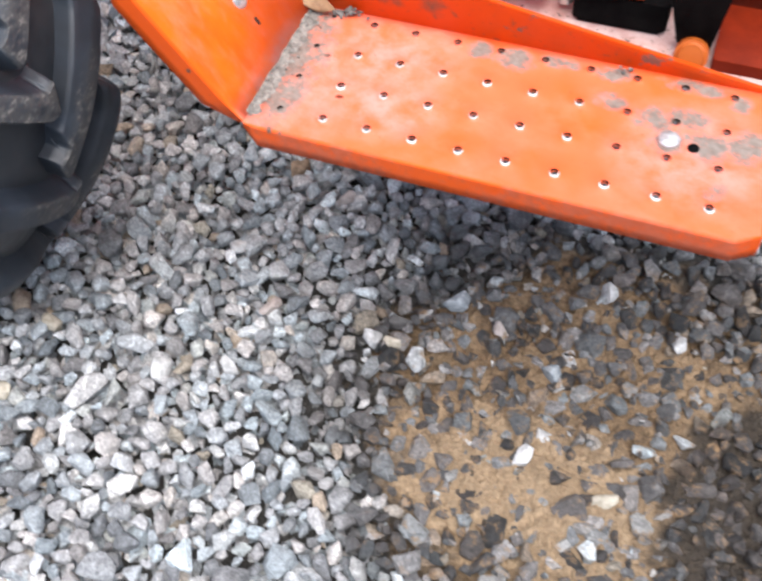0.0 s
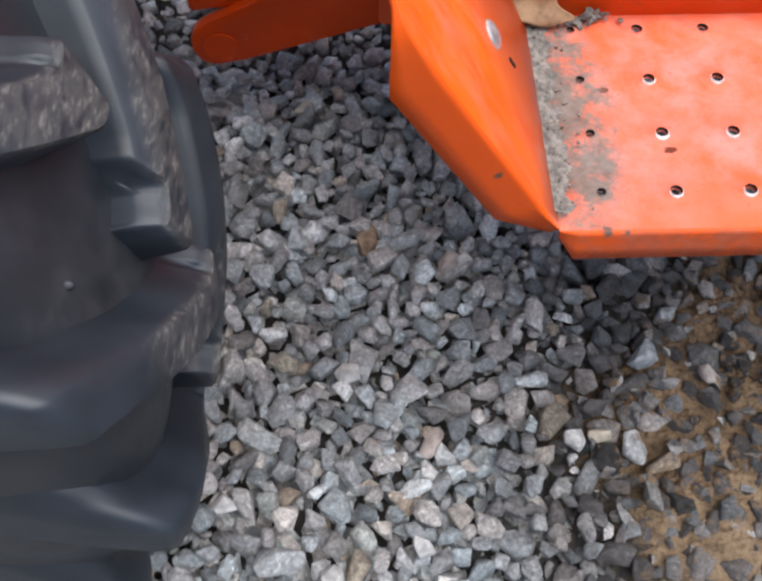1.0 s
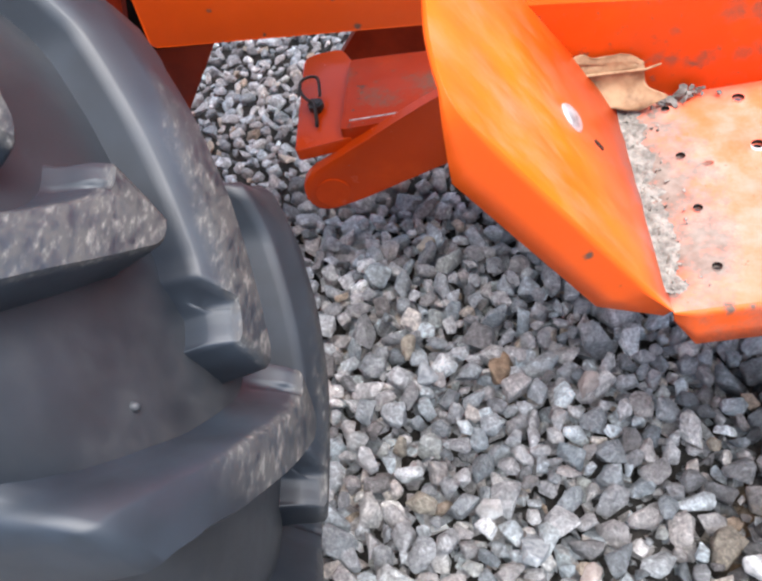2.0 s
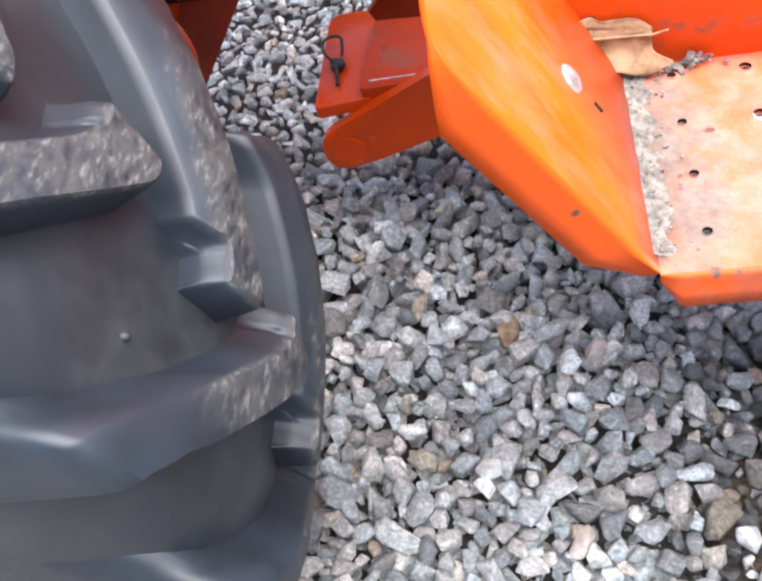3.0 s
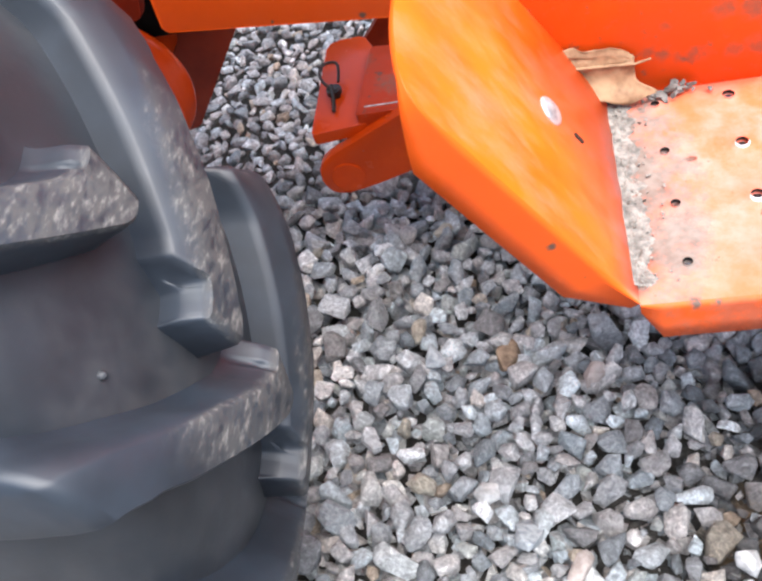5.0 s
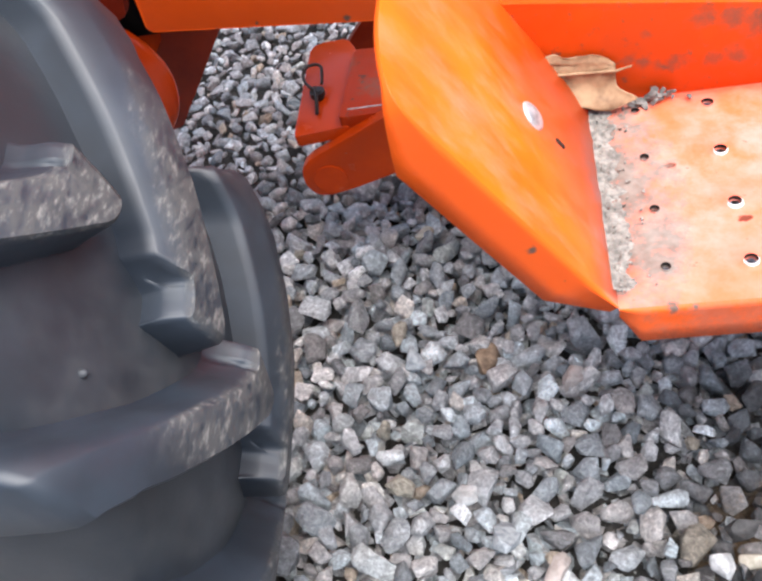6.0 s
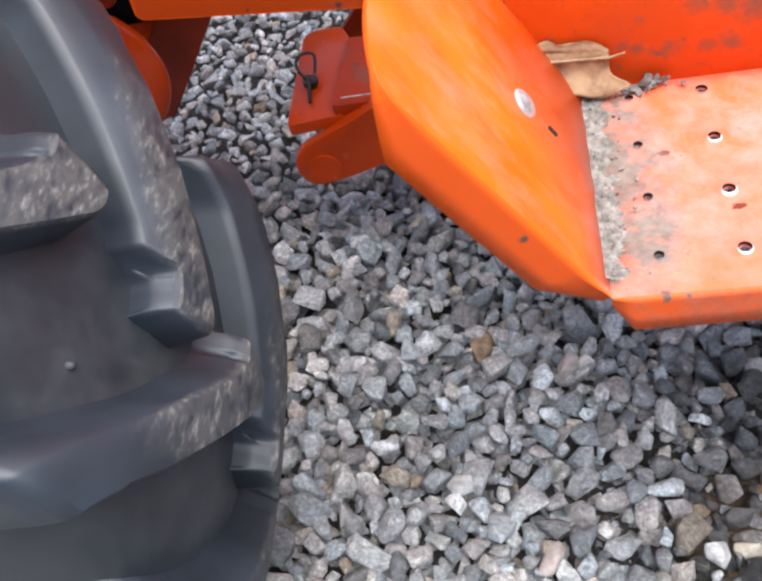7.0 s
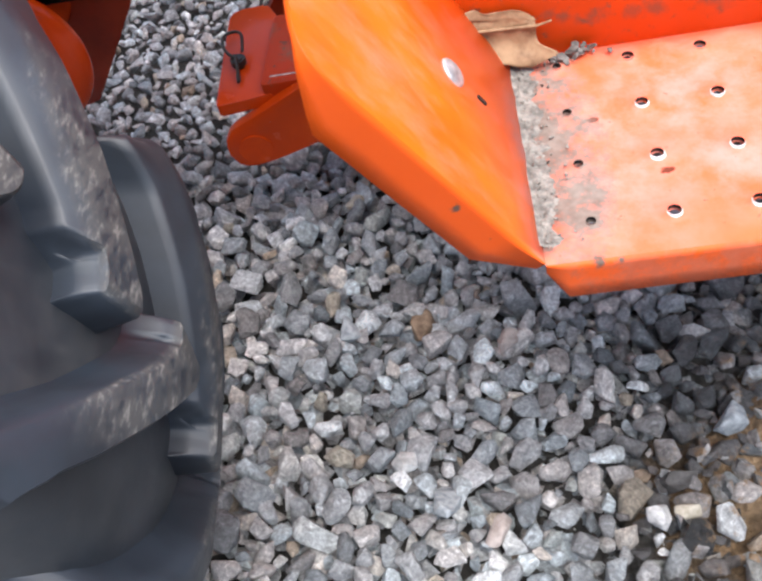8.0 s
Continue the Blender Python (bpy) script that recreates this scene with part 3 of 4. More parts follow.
def marked_stones():
    """The stones that stand out by colour or size, at their places."""
    rs = random.Random(77)
    for x, y, size, mat in ((-0.157, -0.242, 0.031, PALE), (-0.085, -0.209, 0.027, PALE), (-0.145, -0.058, 0.024, PALE), (-0.125, 0.085, 0.030, BROWN), (-0.049, 0.060, 0.026, ROSE),
                            (-0.111, -0.095, 0.038, BLUISH), (-0.186, 0.253, 0.025, CREAM), (0.055, -0.116, 0.027, PALE), (0.079, -0.110, 0.023, CREAM), (0.131, -0.029, 0.032, BLUISH),
                            (0.192, -0.048, 0.022, ROSE), (-0.073, -0.122, 0.027, ROSE), (-0.244, -0.173, 0.024, PALE), (-0.307, -0.232, 0.026, CREAM), (-0.315, -0.327, 0.025, CREAM),
                            (0.077, -0.083, 0.031, DARK), (-0.190, 0.086, 0.026, BLUISH), (0.355, -0.215, 0.027, CREAM), (0.262, -0.195, 0.027, PALE), (0.265, -0.085, 0.027, BLUISH),
                            (0.395, 0.0, 0.026, PALE), (0.30, 0.045, 0.027, PALE)):
        pts, tris = SHAPES[rs.randrange(len(SHAPES))]
        ob = new("stone", mesh_from("stone", (pts * size * 0.9).tolist(), tris, [mat], smooth=30))
        ob.parent = ground
        ob.matrix_basis = Matrix.Translation((x, y, ground_height(x, y) + 0.015)) @ Matrix(turn_of(rs).tolist()).to_4x4()


marked_stones()

# ---- an added dark ring round the yard, out of sight, which cuts off the low sky ----
SKY_RING = plain("sky_ring", (0.03, 0.036, 0.024), (0.08, 0.085, 0.06), 3, 0.9, 0, 0.6, 0.05)


def build_backdrop():
    n, rings = 120, 7
    verts, faces = [], []
    for i in range(n):
        a = 2 * math.pi * i / n
        tall = 3.3 + 0.9 * noise.noise((math.cos(a) * 3, math.sin(a) * 3, 2.0))
        for k in range(rings):
            r = 6.5 + 0.5 * noise.noise((math.cos(a) * 9, math.sin(a) * 9, k * 0.9)) + (0.25 if k == rings - 1 else 0.0)
            verts.append((r * math.cos(a), r * math.sin(a), -0.05 + tall * k / (rings - 1)))
    for i in range(n):
        for k in range(rings - 1):
            j = (i + 1) % n
            faces.append((i * rings + k, j * rings + k, j * rings + k + 1, i * rings + k + 1))
    ob = new("backdrop", mesh_from("backdrop", verts, faces, [SKY_RING], smooth=60))
    return tagged(ob, "unseen dark green ring round the gravel yard, added to cut off the low sky", "backdrop", kind="structure")


build_backdrop()

# ---- tractor ----
tractor = tagged(new("compact_tractor"), "orange compact tractor with worn paint standing on grey gravel", "tractor")


def profile_of_tyre():
    """Half of the carcass from the crown to the bead: arc length, offset, radius."""
    pts = [(0, 0.3235), (0.03, 0.323), (0.06, 0.3205), (0.084, 0.316), (0.096, 0.310), (0.103, 0.300), (0.107, 0.285), (0.110, 0.265), (0.111, 0.245), (0.108, 0.225), (0.105, 0.208), (0.098, 0.198)]
    out, s = [], 0.0
    for i, p in enumerate(pts):
        if i:
            s += math.hypot(p[0] - pts[i - 1][0], p[1] - pts[i - 1][1])
        out.append((s, *p))
    return np.array(out)


PROFILE = profile_of_tyre()
WHEEL = Vector((-0.55, -0.1735, STEP))


TOP = [(-0.02, 0.0, 0.346), (0.0, 0.0, 0.3483), (0.05, 0.05, 0.3478), (0.08, 0.08, 0.3445), (0.104, 0.103, 0.3395), (0.117, 0.1145, 0.3350), (0.121, 0.1172, 0.331), (0.128, 0.1182, 0.322), (0.145, 0.1176, 0.303), (0.165, 0.1155, 0.282), (0.185, 0.113, 0.262)]


def on_tyre(s, a, h):
    """A place on the tyre, in the wheel's axes: s across from the middle (signed), a along the tread in radians, h from the carcass (0) to the bars' tops (1)."""
    q = abs(s)
    yo, r = np.interp(q, PROFILE[:, 0], PROFILE[:, 1]), np.interp(q, PROFILE[:, 0], PROFILE[:, 2])
    if h:
        ty, tr = np.interp(q, [p[0] for p in TOP], [p[1] for p in TOP]), np.interp(q, [p[0] for p in TOP], [p[2] for p in TOP])
        ty = yo if q < 0.1 else ty
        yo, r = yo + (ty - yo) * h, r + (tr - r) * h
    return (r * math.cos(a), math.copysign(1, s) * yo, r * math.sin(a))


def build_carcass():
    verts, faces = [], []
    full = [(s, 0) for s in np.linspace(-PROFILE[-1, 0], PROFILE[-1, 0], 45)]
    n = 144
    for i in range(n):
        for s, h in full:
            verts.append(on_tyre(s, 2 * math.pi * i / n, h))
    w = len(full)
    for i in range(n):
        for j in range(w - 1):
            k = (i + 1) % n
            faces.append((i * w + j, i * w + j + 1, k * w + j + 1, k * w + j))
    return mesh_from("tyre", verts, faces, [RUBBER], smooth=50)


LOWER = [(-0.02, -3.0), (-0.013, -3.3), (0.0035, -3.9), (0.0315, 0.2), (0.0465, 2.6), (0.0615, 5.0), (0.0765, 7.3), (0.1025, 11.6), (0.116, 13.3), (0.127, 13.8), (0.15, 14.3), (0.19, 15.0)]


def build_lug(side):
    """One bar of the tread, from its blunt tip by the middle over the shoulder."""
    ss = np.concatenate([np.linspace(-0.019, 0.016, 43), np.linspace(0.020, 0.1, 26), np.linspace(0.1025, 0.137, 18), np.linspace(0.142, 0.18, 8)])
    # along the tread in degrees from the lower edge of the top: a steep foot, the flat top, then the flank
    foot = [(-0.75, -0.15), (-0.45, 0.05), (-0.15, 0.72), (0.02, 0.93), (0.25, 1.0), (2.2, 1.0)]
    if side < 0:
        section = foot + [(4.7, 0.99), (5.1, 0.93), (5.6, 0.82), (6.1, 0.66), (6.7, 0.42), (7.4, 0.18), (8.1, 0.05), (8.8, -0.15)]
        notch = [-0.0145, -0.0135, -0.004, -0.0025, -0.0005, 0.0015], [0.0, 0.92, 0.92, 0.72, 0.72, 1.0]
        broad = [0.0, 0.05, 0.086, 0.103, 0.13], [0.7, 0.6, 0.95, 1.3, 1.4]
    else:
        section = foot + [(4.4, 0.99), (5.0, 0.95), (6.4, 0.83), (7.5, 0.72), (7.9, 0.66), (8.2, 0.45), (8.6, 0.10), (9.1, -0.15)]
        notch = [-0.0150, -0.0135, 0.0005, 0.0015, 0.0025, 0.0042], [0.0, 0.66, 0.60, 0.36, 0.36, 1.0]
        broad = [-0.001, 0.005, 0.03, 0.05, 0.085, 0.098, 0.108, 0.117, 0.13], [0.08, 0.72, 0.9, 1.0, 1.2, 1.9, 1.2, 0.4, 0.3]
    verts, faces = [], []
    k = len(section)
    for s in ss:
        high = np.interp(s, [-0.0145, -0.0138, -0.0125, -0.0095, 0.165, 0.18], [0.0, 0.62, 0.93, 1.0, 1.0, 0.0])
        low = np.mean([np.interp(s + d, [p[0] for p in LOWER], [p[1] for p in LOWER]) for d in (-0.008, -0.004, 0, 0.004, 0.008)])
        if side > 0:                                         # its tip reaches a little further down
            low -= 1.5 * min(1.0, max(0.0, (0.006 - s) / 0.018))
        grow = 1.0 + 0.12 * min(1, max(0, s / 0.11))
        flank, spread = np.interp(s, *notch), np.interp(s, *broad)
        fade = min(1.0, max(0.0, (0.012 - s) / 0.022))       # the end of the tip is cut slantwise
        for j, (u, h) in enumerate(section):
            lift = high * h * (flank if j >= 7 else 1.0)
            wide = 5.0 + (u - 5.0) * spread if j >= 7 else u
            slant = 0.0040 - 0.0012 * min(max(u, 0), 5) if side < 0 else 0.0030 - 0.0011 * min(max(u, 0), 5)
            verts.append(on_tyre(side * (s + slant * fade), radians(low + wide * grow), lift if lift > 0 else -0.15))
    for i in range(len(ss) - 1):
        for j in range(k - 1):
            faces.append((i * k + j, i * k + j + 1, (i + 1) * k + j + 1, (i + 1) * k + j))
    if side < 0:
        faces = [f[::-1] for f in faces]
    return mesh_from("tread_lug", verts, faces, [SCUFF], smooth=50)


def build_wheel():
    bm = bmesh.new()
    rod(bm, (0, -0.085, 0), (0, 0.085, 0), 0.196, 64)
    rod(bm, (0, -0.1, 0), (0, -0.085, 0), 0.075, 32)
    wheel = part("front_wheel", finish(bm, "front_wheel", PAINT), tractor, "front wheel with a steel rim and a lugged tyre")
    wheel.location = WHEEL
    part("tyre", build_carcass(), wheel, "weathered black rubber tyre")
    bm = bmesh.new()
    bmesh.ops.create_uvsphere(bm, u_segments=12, v_segments=8, radius=0.0022, matrix=Matrix.Translation(on_tyre(-0.055, radians(15.9), 0)) @ Matrix.Diagonal((1.3, 1, 1, 1)))
    part("moulding_nub", finish(bm, "moulding_nub", RUBBER), wheel, "small rubber nub left by the mould")
    near, far = build_lug(-1), build_lug(1)
    for i in range(15):
        for me, tip in ((near, 0.0), (far, 12.0)):
            lug = part("tread_lug", me, wheel)
            lug.rotation_euler = (0, -radians(tip + 24 * i), 0)


build_wheel()

# ---- step ----
PITCH = 0.04
ROW = 0.0409
COLS, LINES = 10, 4
FLAP = radians(59)


def turned_edge(bm, row, outs, down, profile, share=None):
    base = [v.co.copy() for v in row]
    last = row
    for o, d in profile:
        nxt = [bm.verts.new(p + (w * o + down * d) * f) for p, w, f in zip(base, outs, share or [1.0] * len(base))]
        for i in range(len(row) - 1):
            bm.faces.new((last[i], last[i + 1], nxt[i + 1], nxt[i]))
        last = nxt
    return last


ROLL = ((0.0008, 0.0002), (0.0015, 0.0007), (0.0020, 0.0015), (0.0022, 0.0026), (0.0022, 0.0038), (0.0022, 0.0140), (0.0022, 0.0235))


def solid(ob, thick=0.003):
    m = ob.modifiers.new("thickness", "SOLIDIFY")
    m.thickness, m.offset = thick, -1
    return ob


def build_tread():
    """The tread: a sheet with drain holes and a front edge turned down."""
    bm = bmesh.new()
    rs = random.Random(4)
    n = 24
    made = {}

    def vert(x, y):
        key = (round(x, 5), round(y, 5))
        if key not in made:
            made[key] = bm.verts.new((x, y, STEP))
        return made[key]

    for c in range(COLS):
        for r in range(LINES):
            cx, cy = c * PITCH, -r * ROW
            hole = 0.0020 if c == 0 else 0.0029
            ring = []
            for k in range(n):
                u, v = math.cos(2 * math.pi * k / n), math.sin(2 * math.pi * k / n)
                m = max(abs(u), abs(v))
                su, sv = u / m * PITCH / 2, v / m * ROW / 2
                su *= 1.25 if c == 0 and u < 0 else 2.0 if c == COLS - 1 and u > 0 else 1.0
                sv *= 0.75 if r == 0 and v > 0 else 1.14 if r == LINES - 1 and v < 0 else 1.0
                if c == COLS - 1 and r == LINES - 1 and su > 0.039 and sv < -0.019:
                    su, sv = su - 0.008, sv + 0.006
                ring.append((u, v, su, sv))
            loops = [[vert(cx + su, cy + sv) for _, _, su, sv in ring]]
            rub = 0.0 if c == 0 else rs.uniform(0.3, 1.0) * (1.0 if r else 0.24) * (1.0 if c < 7 or r == 3 else 0.1)
            side = rs.uniform(-0.4, 0.3)
            for q in range(4):
                loop = []
                for u, v, _, _ in ring:
                    # Worn pale paint, widest in front, where the light on it is painted in.
                    front = max(0.0, -v * math.cos(side) + u * math.sin(side) + 0.1)
                    rad = hole + (0.0048, 0.0007 + 0.0013 * rub * front + rs.uniform(0, 0.0003), 0.0005, 0.0)[q]
                    h = (0.0, 0.0021 - 0.001 * min(1.0, front), 0.0022, 0.0008)[q]
                    loop.append(bm.verts.new((cx + u * rad, cy + v * rad, STEP + h)))
                loops.append(loop)
            for q, (la, lb) in enumerate(zip(loops, loops[1:])):
                for k in range(n):
                    f = bm.faces.new((la[k], la[(k + 1) % n], lb[(k + 1) % n], lb[k]))
                    a = 2 * math.pi * (k + 0.5) / n
                    front = -math.sin(a) * math.cos(side) + math.cos(a) * math.sin(side)
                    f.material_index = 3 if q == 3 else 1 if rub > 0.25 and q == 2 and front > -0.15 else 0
    low = -(LINES - 1 + 0.57) * ROW
    front = sorted((v for v in made.values() if v.co.y < low + 0.0065 and (v.co.y < low + 0.001 or v.co.x > 0.38)), key=lambda v: v.co.x)
    right = sorted((v for v in made.values() if v.co.x > 0.3995), key=lambda v: v.co.y)
    row = front + [v for v in right if v not in front]
    outs = [Vector((0, -1, 0)) if v.co.x < 0.388 else Vector((0.7, -0.7, 0)) if v.co.x < 0.3995 else Vector((1, 0, 0)) for v in row]
    bm.faces.ensure_lookup_table()
    level = len(bm.faces)
    share = [min(1.0, max(0.22, (v.co.x + 0.0245) / 0.010)) for v in row]      # the edge is cut back by the fold
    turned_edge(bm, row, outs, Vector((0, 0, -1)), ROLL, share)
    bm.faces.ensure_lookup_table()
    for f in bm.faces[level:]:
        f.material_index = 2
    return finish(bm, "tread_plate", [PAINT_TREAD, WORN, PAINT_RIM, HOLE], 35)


def on_flap(s, y, w=0.0):
    return Vector((-0.025 - s * math.cos(FLAP) + w * math.sin(FLAP), y, STEP + s * math.sin(FLAP) + w * math.cos(FLAP)))


def build_flap():
    """The raised end of the step, with its rim turned down along the front and the top."""
    bm = bmesh.new()
    path = [(0.0, -0.1445), (0.03, -0.1455), (0.09, -0.1468), (0.12, -0.1472), (0.135, -0.1474), (0.144, -0.1475)] + rounded([(0.09, -0.1468), (0.1665, -0.1478, 0.015), (0.1755, -0.116, 0.03), (0.1755, 0.0, 0.01)], 0.02, 6)[7:-7] + [(0.1755, -0.03), (0.1755, 0.018)]
    corner = [min(1.0, max(0.10, (0.172 - s) / 0.036)) if s > 0.1 else min(1.0, 0.22 + s * 26) for s, y in path]
    row = [bm.verts.new(on_flap(s, y)) for s, y in path]
    foot = [bm.verts.new(on_flap(0.0, 0.014)), bm.verts.new(on_flap(0.0, -0.06)), bm.verts.new(on_flap(0.0, -0.138))]
    bm.faces.new(row + foot)
    outs = []
    for i in range(len(path)):
        a, b = Vector(path[max(i - 1, 0)]), Vector(path[min(i + 1, len(path) - 1)])
        d = (b - a).normalized()
        outs.append(on_flap(d.y, -d.x) - on_flap(0, 0))
    turned_edge(bm, row, outs, on_flap(0, 0, -1) - on_flap(0, 0), ROLL, corner)
    bm.faces.ensure_lookup_table()
    for f in bm.faces[1:]:
        f.material_index = 1
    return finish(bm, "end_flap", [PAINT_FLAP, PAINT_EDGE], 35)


def build_flange():
    bm = bmesh.new()
    outline = rounded([(-0.115, -0.004), (0.40, -0.009), (0.40, 0.001), (-0.062, 0.074, 0.012), (-0.115, 0.080)], 0.003)
    slab(bm, outline, 0.004, lambda u, v, w: (u, 0.016 - w, STEP + v), 0.0012)
    return finish(bm, "back_flange", PAINT_RAIL, 35)


def build_step():
    step = solid(part("step", build_tread(), tractor, "orange pressed-steel foot step with drain holes and worn paint"))
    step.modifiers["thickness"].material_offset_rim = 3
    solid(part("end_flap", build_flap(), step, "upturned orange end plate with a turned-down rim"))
    part("back_flange", build_flange(), step)
    bm = bmesh.new()
    bmesh.ops.create_uvsphere(bm, u_segments=20, v_segments=12, radius=0.0085, matrix=Matrix.Translation(on_flap(0.064, -0.06)) @ Matrix.Rotation(FLAP - math.pi, 4, "Y") @ Matrix.Diagonal((1, 1, 0.35, 1)))
    part("rivet", finish(bm, "rivet", RIVET), step, "worn bright rivet head")
    bm = bmesh.new()
    # Thin dark inlay; the slot's depth is only in its colour.
    slab(bm, rounded([(0.036, -0.0608), (0.0435, -0.0608), (0.0435, -0.0580), (0.036, -0.0580)], 0.0013), 0.0008, lambda u, v, w: on_flap(u, v, w + 0.0004), 0)
    part("slot", finish(bm, "slot", HOLE), step, "small dark slot in the end plate")
    return step


step = build_step()


# ---- frame, link and axle parts behind the step ----
def plate(name, outline, thick, to_world, mat=None, parent=None, label="", radius=0.004, bevel=0.0015):
    bm = bmesh.new()
    slab(bm, rounded(outline, radius), thick, to_world, bevel)
    return part(name, finish(bm, name, mat or PAINT, 35), parent or tractor, label)


def upright(y):
    return lambda u, v, w: (u, y - w, STEP + v)


def flat(z):
    return lambda u, v, w: (u, v, STEP + z + w)


plate("frame_rail", [(-0.3185, 0.0345), (-0.05, 0.006), (-0.05, 0.14), (-0.3125, 0.16)], 0.012, upright(0.116), mat=PAINT_FRAME, label="thick orange frame plate with chipped paint")
# Added block out of view; it only keeps sky off ground and link.
plate("hood", [(-1.61, 0.32), (-0.008, 0.25), (-0.008, 0.75), (-1.55, 0.65)], 0.29, upright(0.28), label="unseen orange block over the front wheels, added to shade the ground", radius=0.03, bevel=0.03)
plate("axle_plate", [(-0.52, 0.1), (-0.30, 0.1), (-0.322, -0.055), (-0.405, -0.168), (-0.52, -0.2)], 0.014, upright(0.28), mat=AXLE_RED)
bm = bmesh.new()
bmesh.ops.create_uvsphere(bm, u_segments=48, v_segments=24, radius=0.07, matrix=Matrix.Translation((-0.42, 0.182, STEP - 0.054)) @ Matrix.Diagonal((1, 0.33, 1, 1)))
rod(bm, (-0.42, 0.185, STEP - 0.054), (-0.42, 0.27, STEP - 0.054), 0.035, 32)
part("axle_hub", finish(bm, "axle_hub", PAINT_SHADED), tractor, "domed orange axle hub")
plate("axle_bracket", [(-0.40, 0.034), (-0.342, 0.034), (-0.322, 0.10), (-0.40, 0.10)], 0.012, upright(0.14), mat=RED, label="bracket over the axle hub, its dark red holding shade")
# Added black block; stands for the shaded gap over the hub.
plate("axle_housing", [(-0.46, -0.02), (-0.318, -0.02), (-0.308, 0.12), (-0.46, 0.12)], 0.07, upright(0.235), mat=BLACK, label="added black block for the dark gap between axle and frame")

# an added block, out of view, which keeps the sky off the ground behind the step
plate("console", [(0.03, 0.20), (0.46, 0.20), (0.40, 1.05), (0.03, 1.10)], 0.5, upright(0.72), label="unseen orange block above the platform, added to keep off the sky", radius=0.04, bevel=0.02)

link = plate("link_arm", [(-0.281, -0.178, 0.02), (-0.274, -0.219, 0.02), (-0.235, -0.212, 0.03), (-0.06, -0.155), (-0.06, -0.075), (-0.16, -0.118, 0.02)], 0.012, upright(0.206), mat=PAINT_SHADED, label="orange lower link arm with a rounded end", radius=0.006)
plate("tongue", [(-0.275, 0.205), (-0.275, 0.35, 0.012), (-0.238, 0.352), (-0.222, 0.32), (-0.222, 0.212)], 0.012, flat(-0.152), mat=PAINT_SHADED, parent=link)
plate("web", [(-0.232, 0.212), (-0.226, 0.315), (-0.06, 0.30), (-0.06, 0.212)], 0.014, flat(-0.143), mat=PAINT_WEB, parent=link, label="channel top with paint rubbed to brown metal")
plate("far_cheek", [(-0.245, -0.16), (-0.215, -0.125), (-0.06, -0.11), (-0.06, -0.175), (-0.2, -0.185)], 0.012, upright(0.36), mat=RED, parent=link)
bm = bmesh.new()
rod(bm, (-0.252, 0.1985, STEP - 0.196), (-0.252, 0.206, STEP - 0.196), 0.016, 28, 0.016)
part("pivot_pin", finish(bm, "pivot_pin", PAINT_SHADED), link, "flush painted pivot pin")

bm = bmesh.new()
# Added rod: bare metal and the edge's highlight in one bright line.
rod(bm, (-0.222, 0.2135, STEP - 0.1295), (-0.065, 0.2135, STEP - 0.1295), 0.0007, 10)
part("bare_edge", finish(bm, "bare_edge", RIVET), link, "bright line of bare metal and highlight along the edge")

# tube over the faded floor plate
plate("floor_plate", [(-0.05, 0.022), (0.6, 0.022), (0.6, 0.5), (-0.05, 0.5)], 0.006, flat(-0.012), mat=FADED, label="faded pinkish floor plate with sky glare in its colour")
bm = bmesh.new()
rod(bm, (-0.078, 0.085, STEP + 0.04), (0.125, 0.085, STEP + 0.04), 0.028, 40)
rod(bm, (0.125, 0.085, STEP + 0.04), (0.182, 0.085, STEP + 0.04), 0.0295, 40)
part("tube", finish(bm, "tube", PAINT), tractor, "orange cross tube")

bm = bmesh.new()
rod(bm, (0.196, 0.085, STEP + 0.0), (0.196, 0.085, STEP + 0.09), 0.007, 20)
rod(bm, (0.196, 0.085, STEP + 0.03), (0.196, 0.085, STEP + 0.045), 0.0105, 6)
part("hose_fitting", finish(bm, "hose_fitting", STEEL, 30), tractor, "bright steel hose fitting")
bm = bmesh.new()
rod(bm, (0.205, 0.085, STEP + 0.04), (0.265, 0.085, STEP + 0.045), 0.024, 28)
part("union", finish(bm, "union", PAINT), tractor, "orange pipe union")
pedal = plate("pedal", [(0.205, 0.07), (0.29, 0.07), (0.29, 0.135), (0.205, 0.135)], 0.03, flat(0.008), mat=BLACK, label="black rubber-covered pedal", radius=0.006, bevel=0.004)
bm = bmesh.new()
for x in (0.228, 0.24, 0.252):
    rod(bm, (x, 0.08, STEP + 0.024), (x + 0.008, 0.095, STEP + 0.0245), 0.002, 8)
part("scuff_mark", finish(bm, "scuff_mark", WORN), pedal, "pale scuffs on the pedal")
lever = plate("lever", [(0.258, 0.17), (0.356, 0.17), (0.338, 0.06), (0.330, -0.010), (0.304, -0.006), (0.288, 0.05)], 0.014, upright(0.062), mat=BLACK, label="black lever with an orange grip", radius=0.008, bevel=0.004)
bm = bmesh.new()
rod(bm, (0.317, 0.055, STEP - 0.006), (0.317, 0.036, STEP + 0.004), 0.0145, 28)
bmesh.ops.bevel(bm, geom=[e for e in bm.edges if e.is_boundary is False and len(e.link_faces) == 2 and any(len(f.verts) > 4 for f in e.link_faces)], offset=0.004, segments=3, affect="EDGES")
part("grip", finish(bm, "grip", KNOB), lever, "rounded orange grip")
plate("rear_bracket", [(0.322, -0.012), (0.5, -0.012), (0.5, 0.2), (0.335, 0.2)], 0.012, upright(0.13), mat=RED)
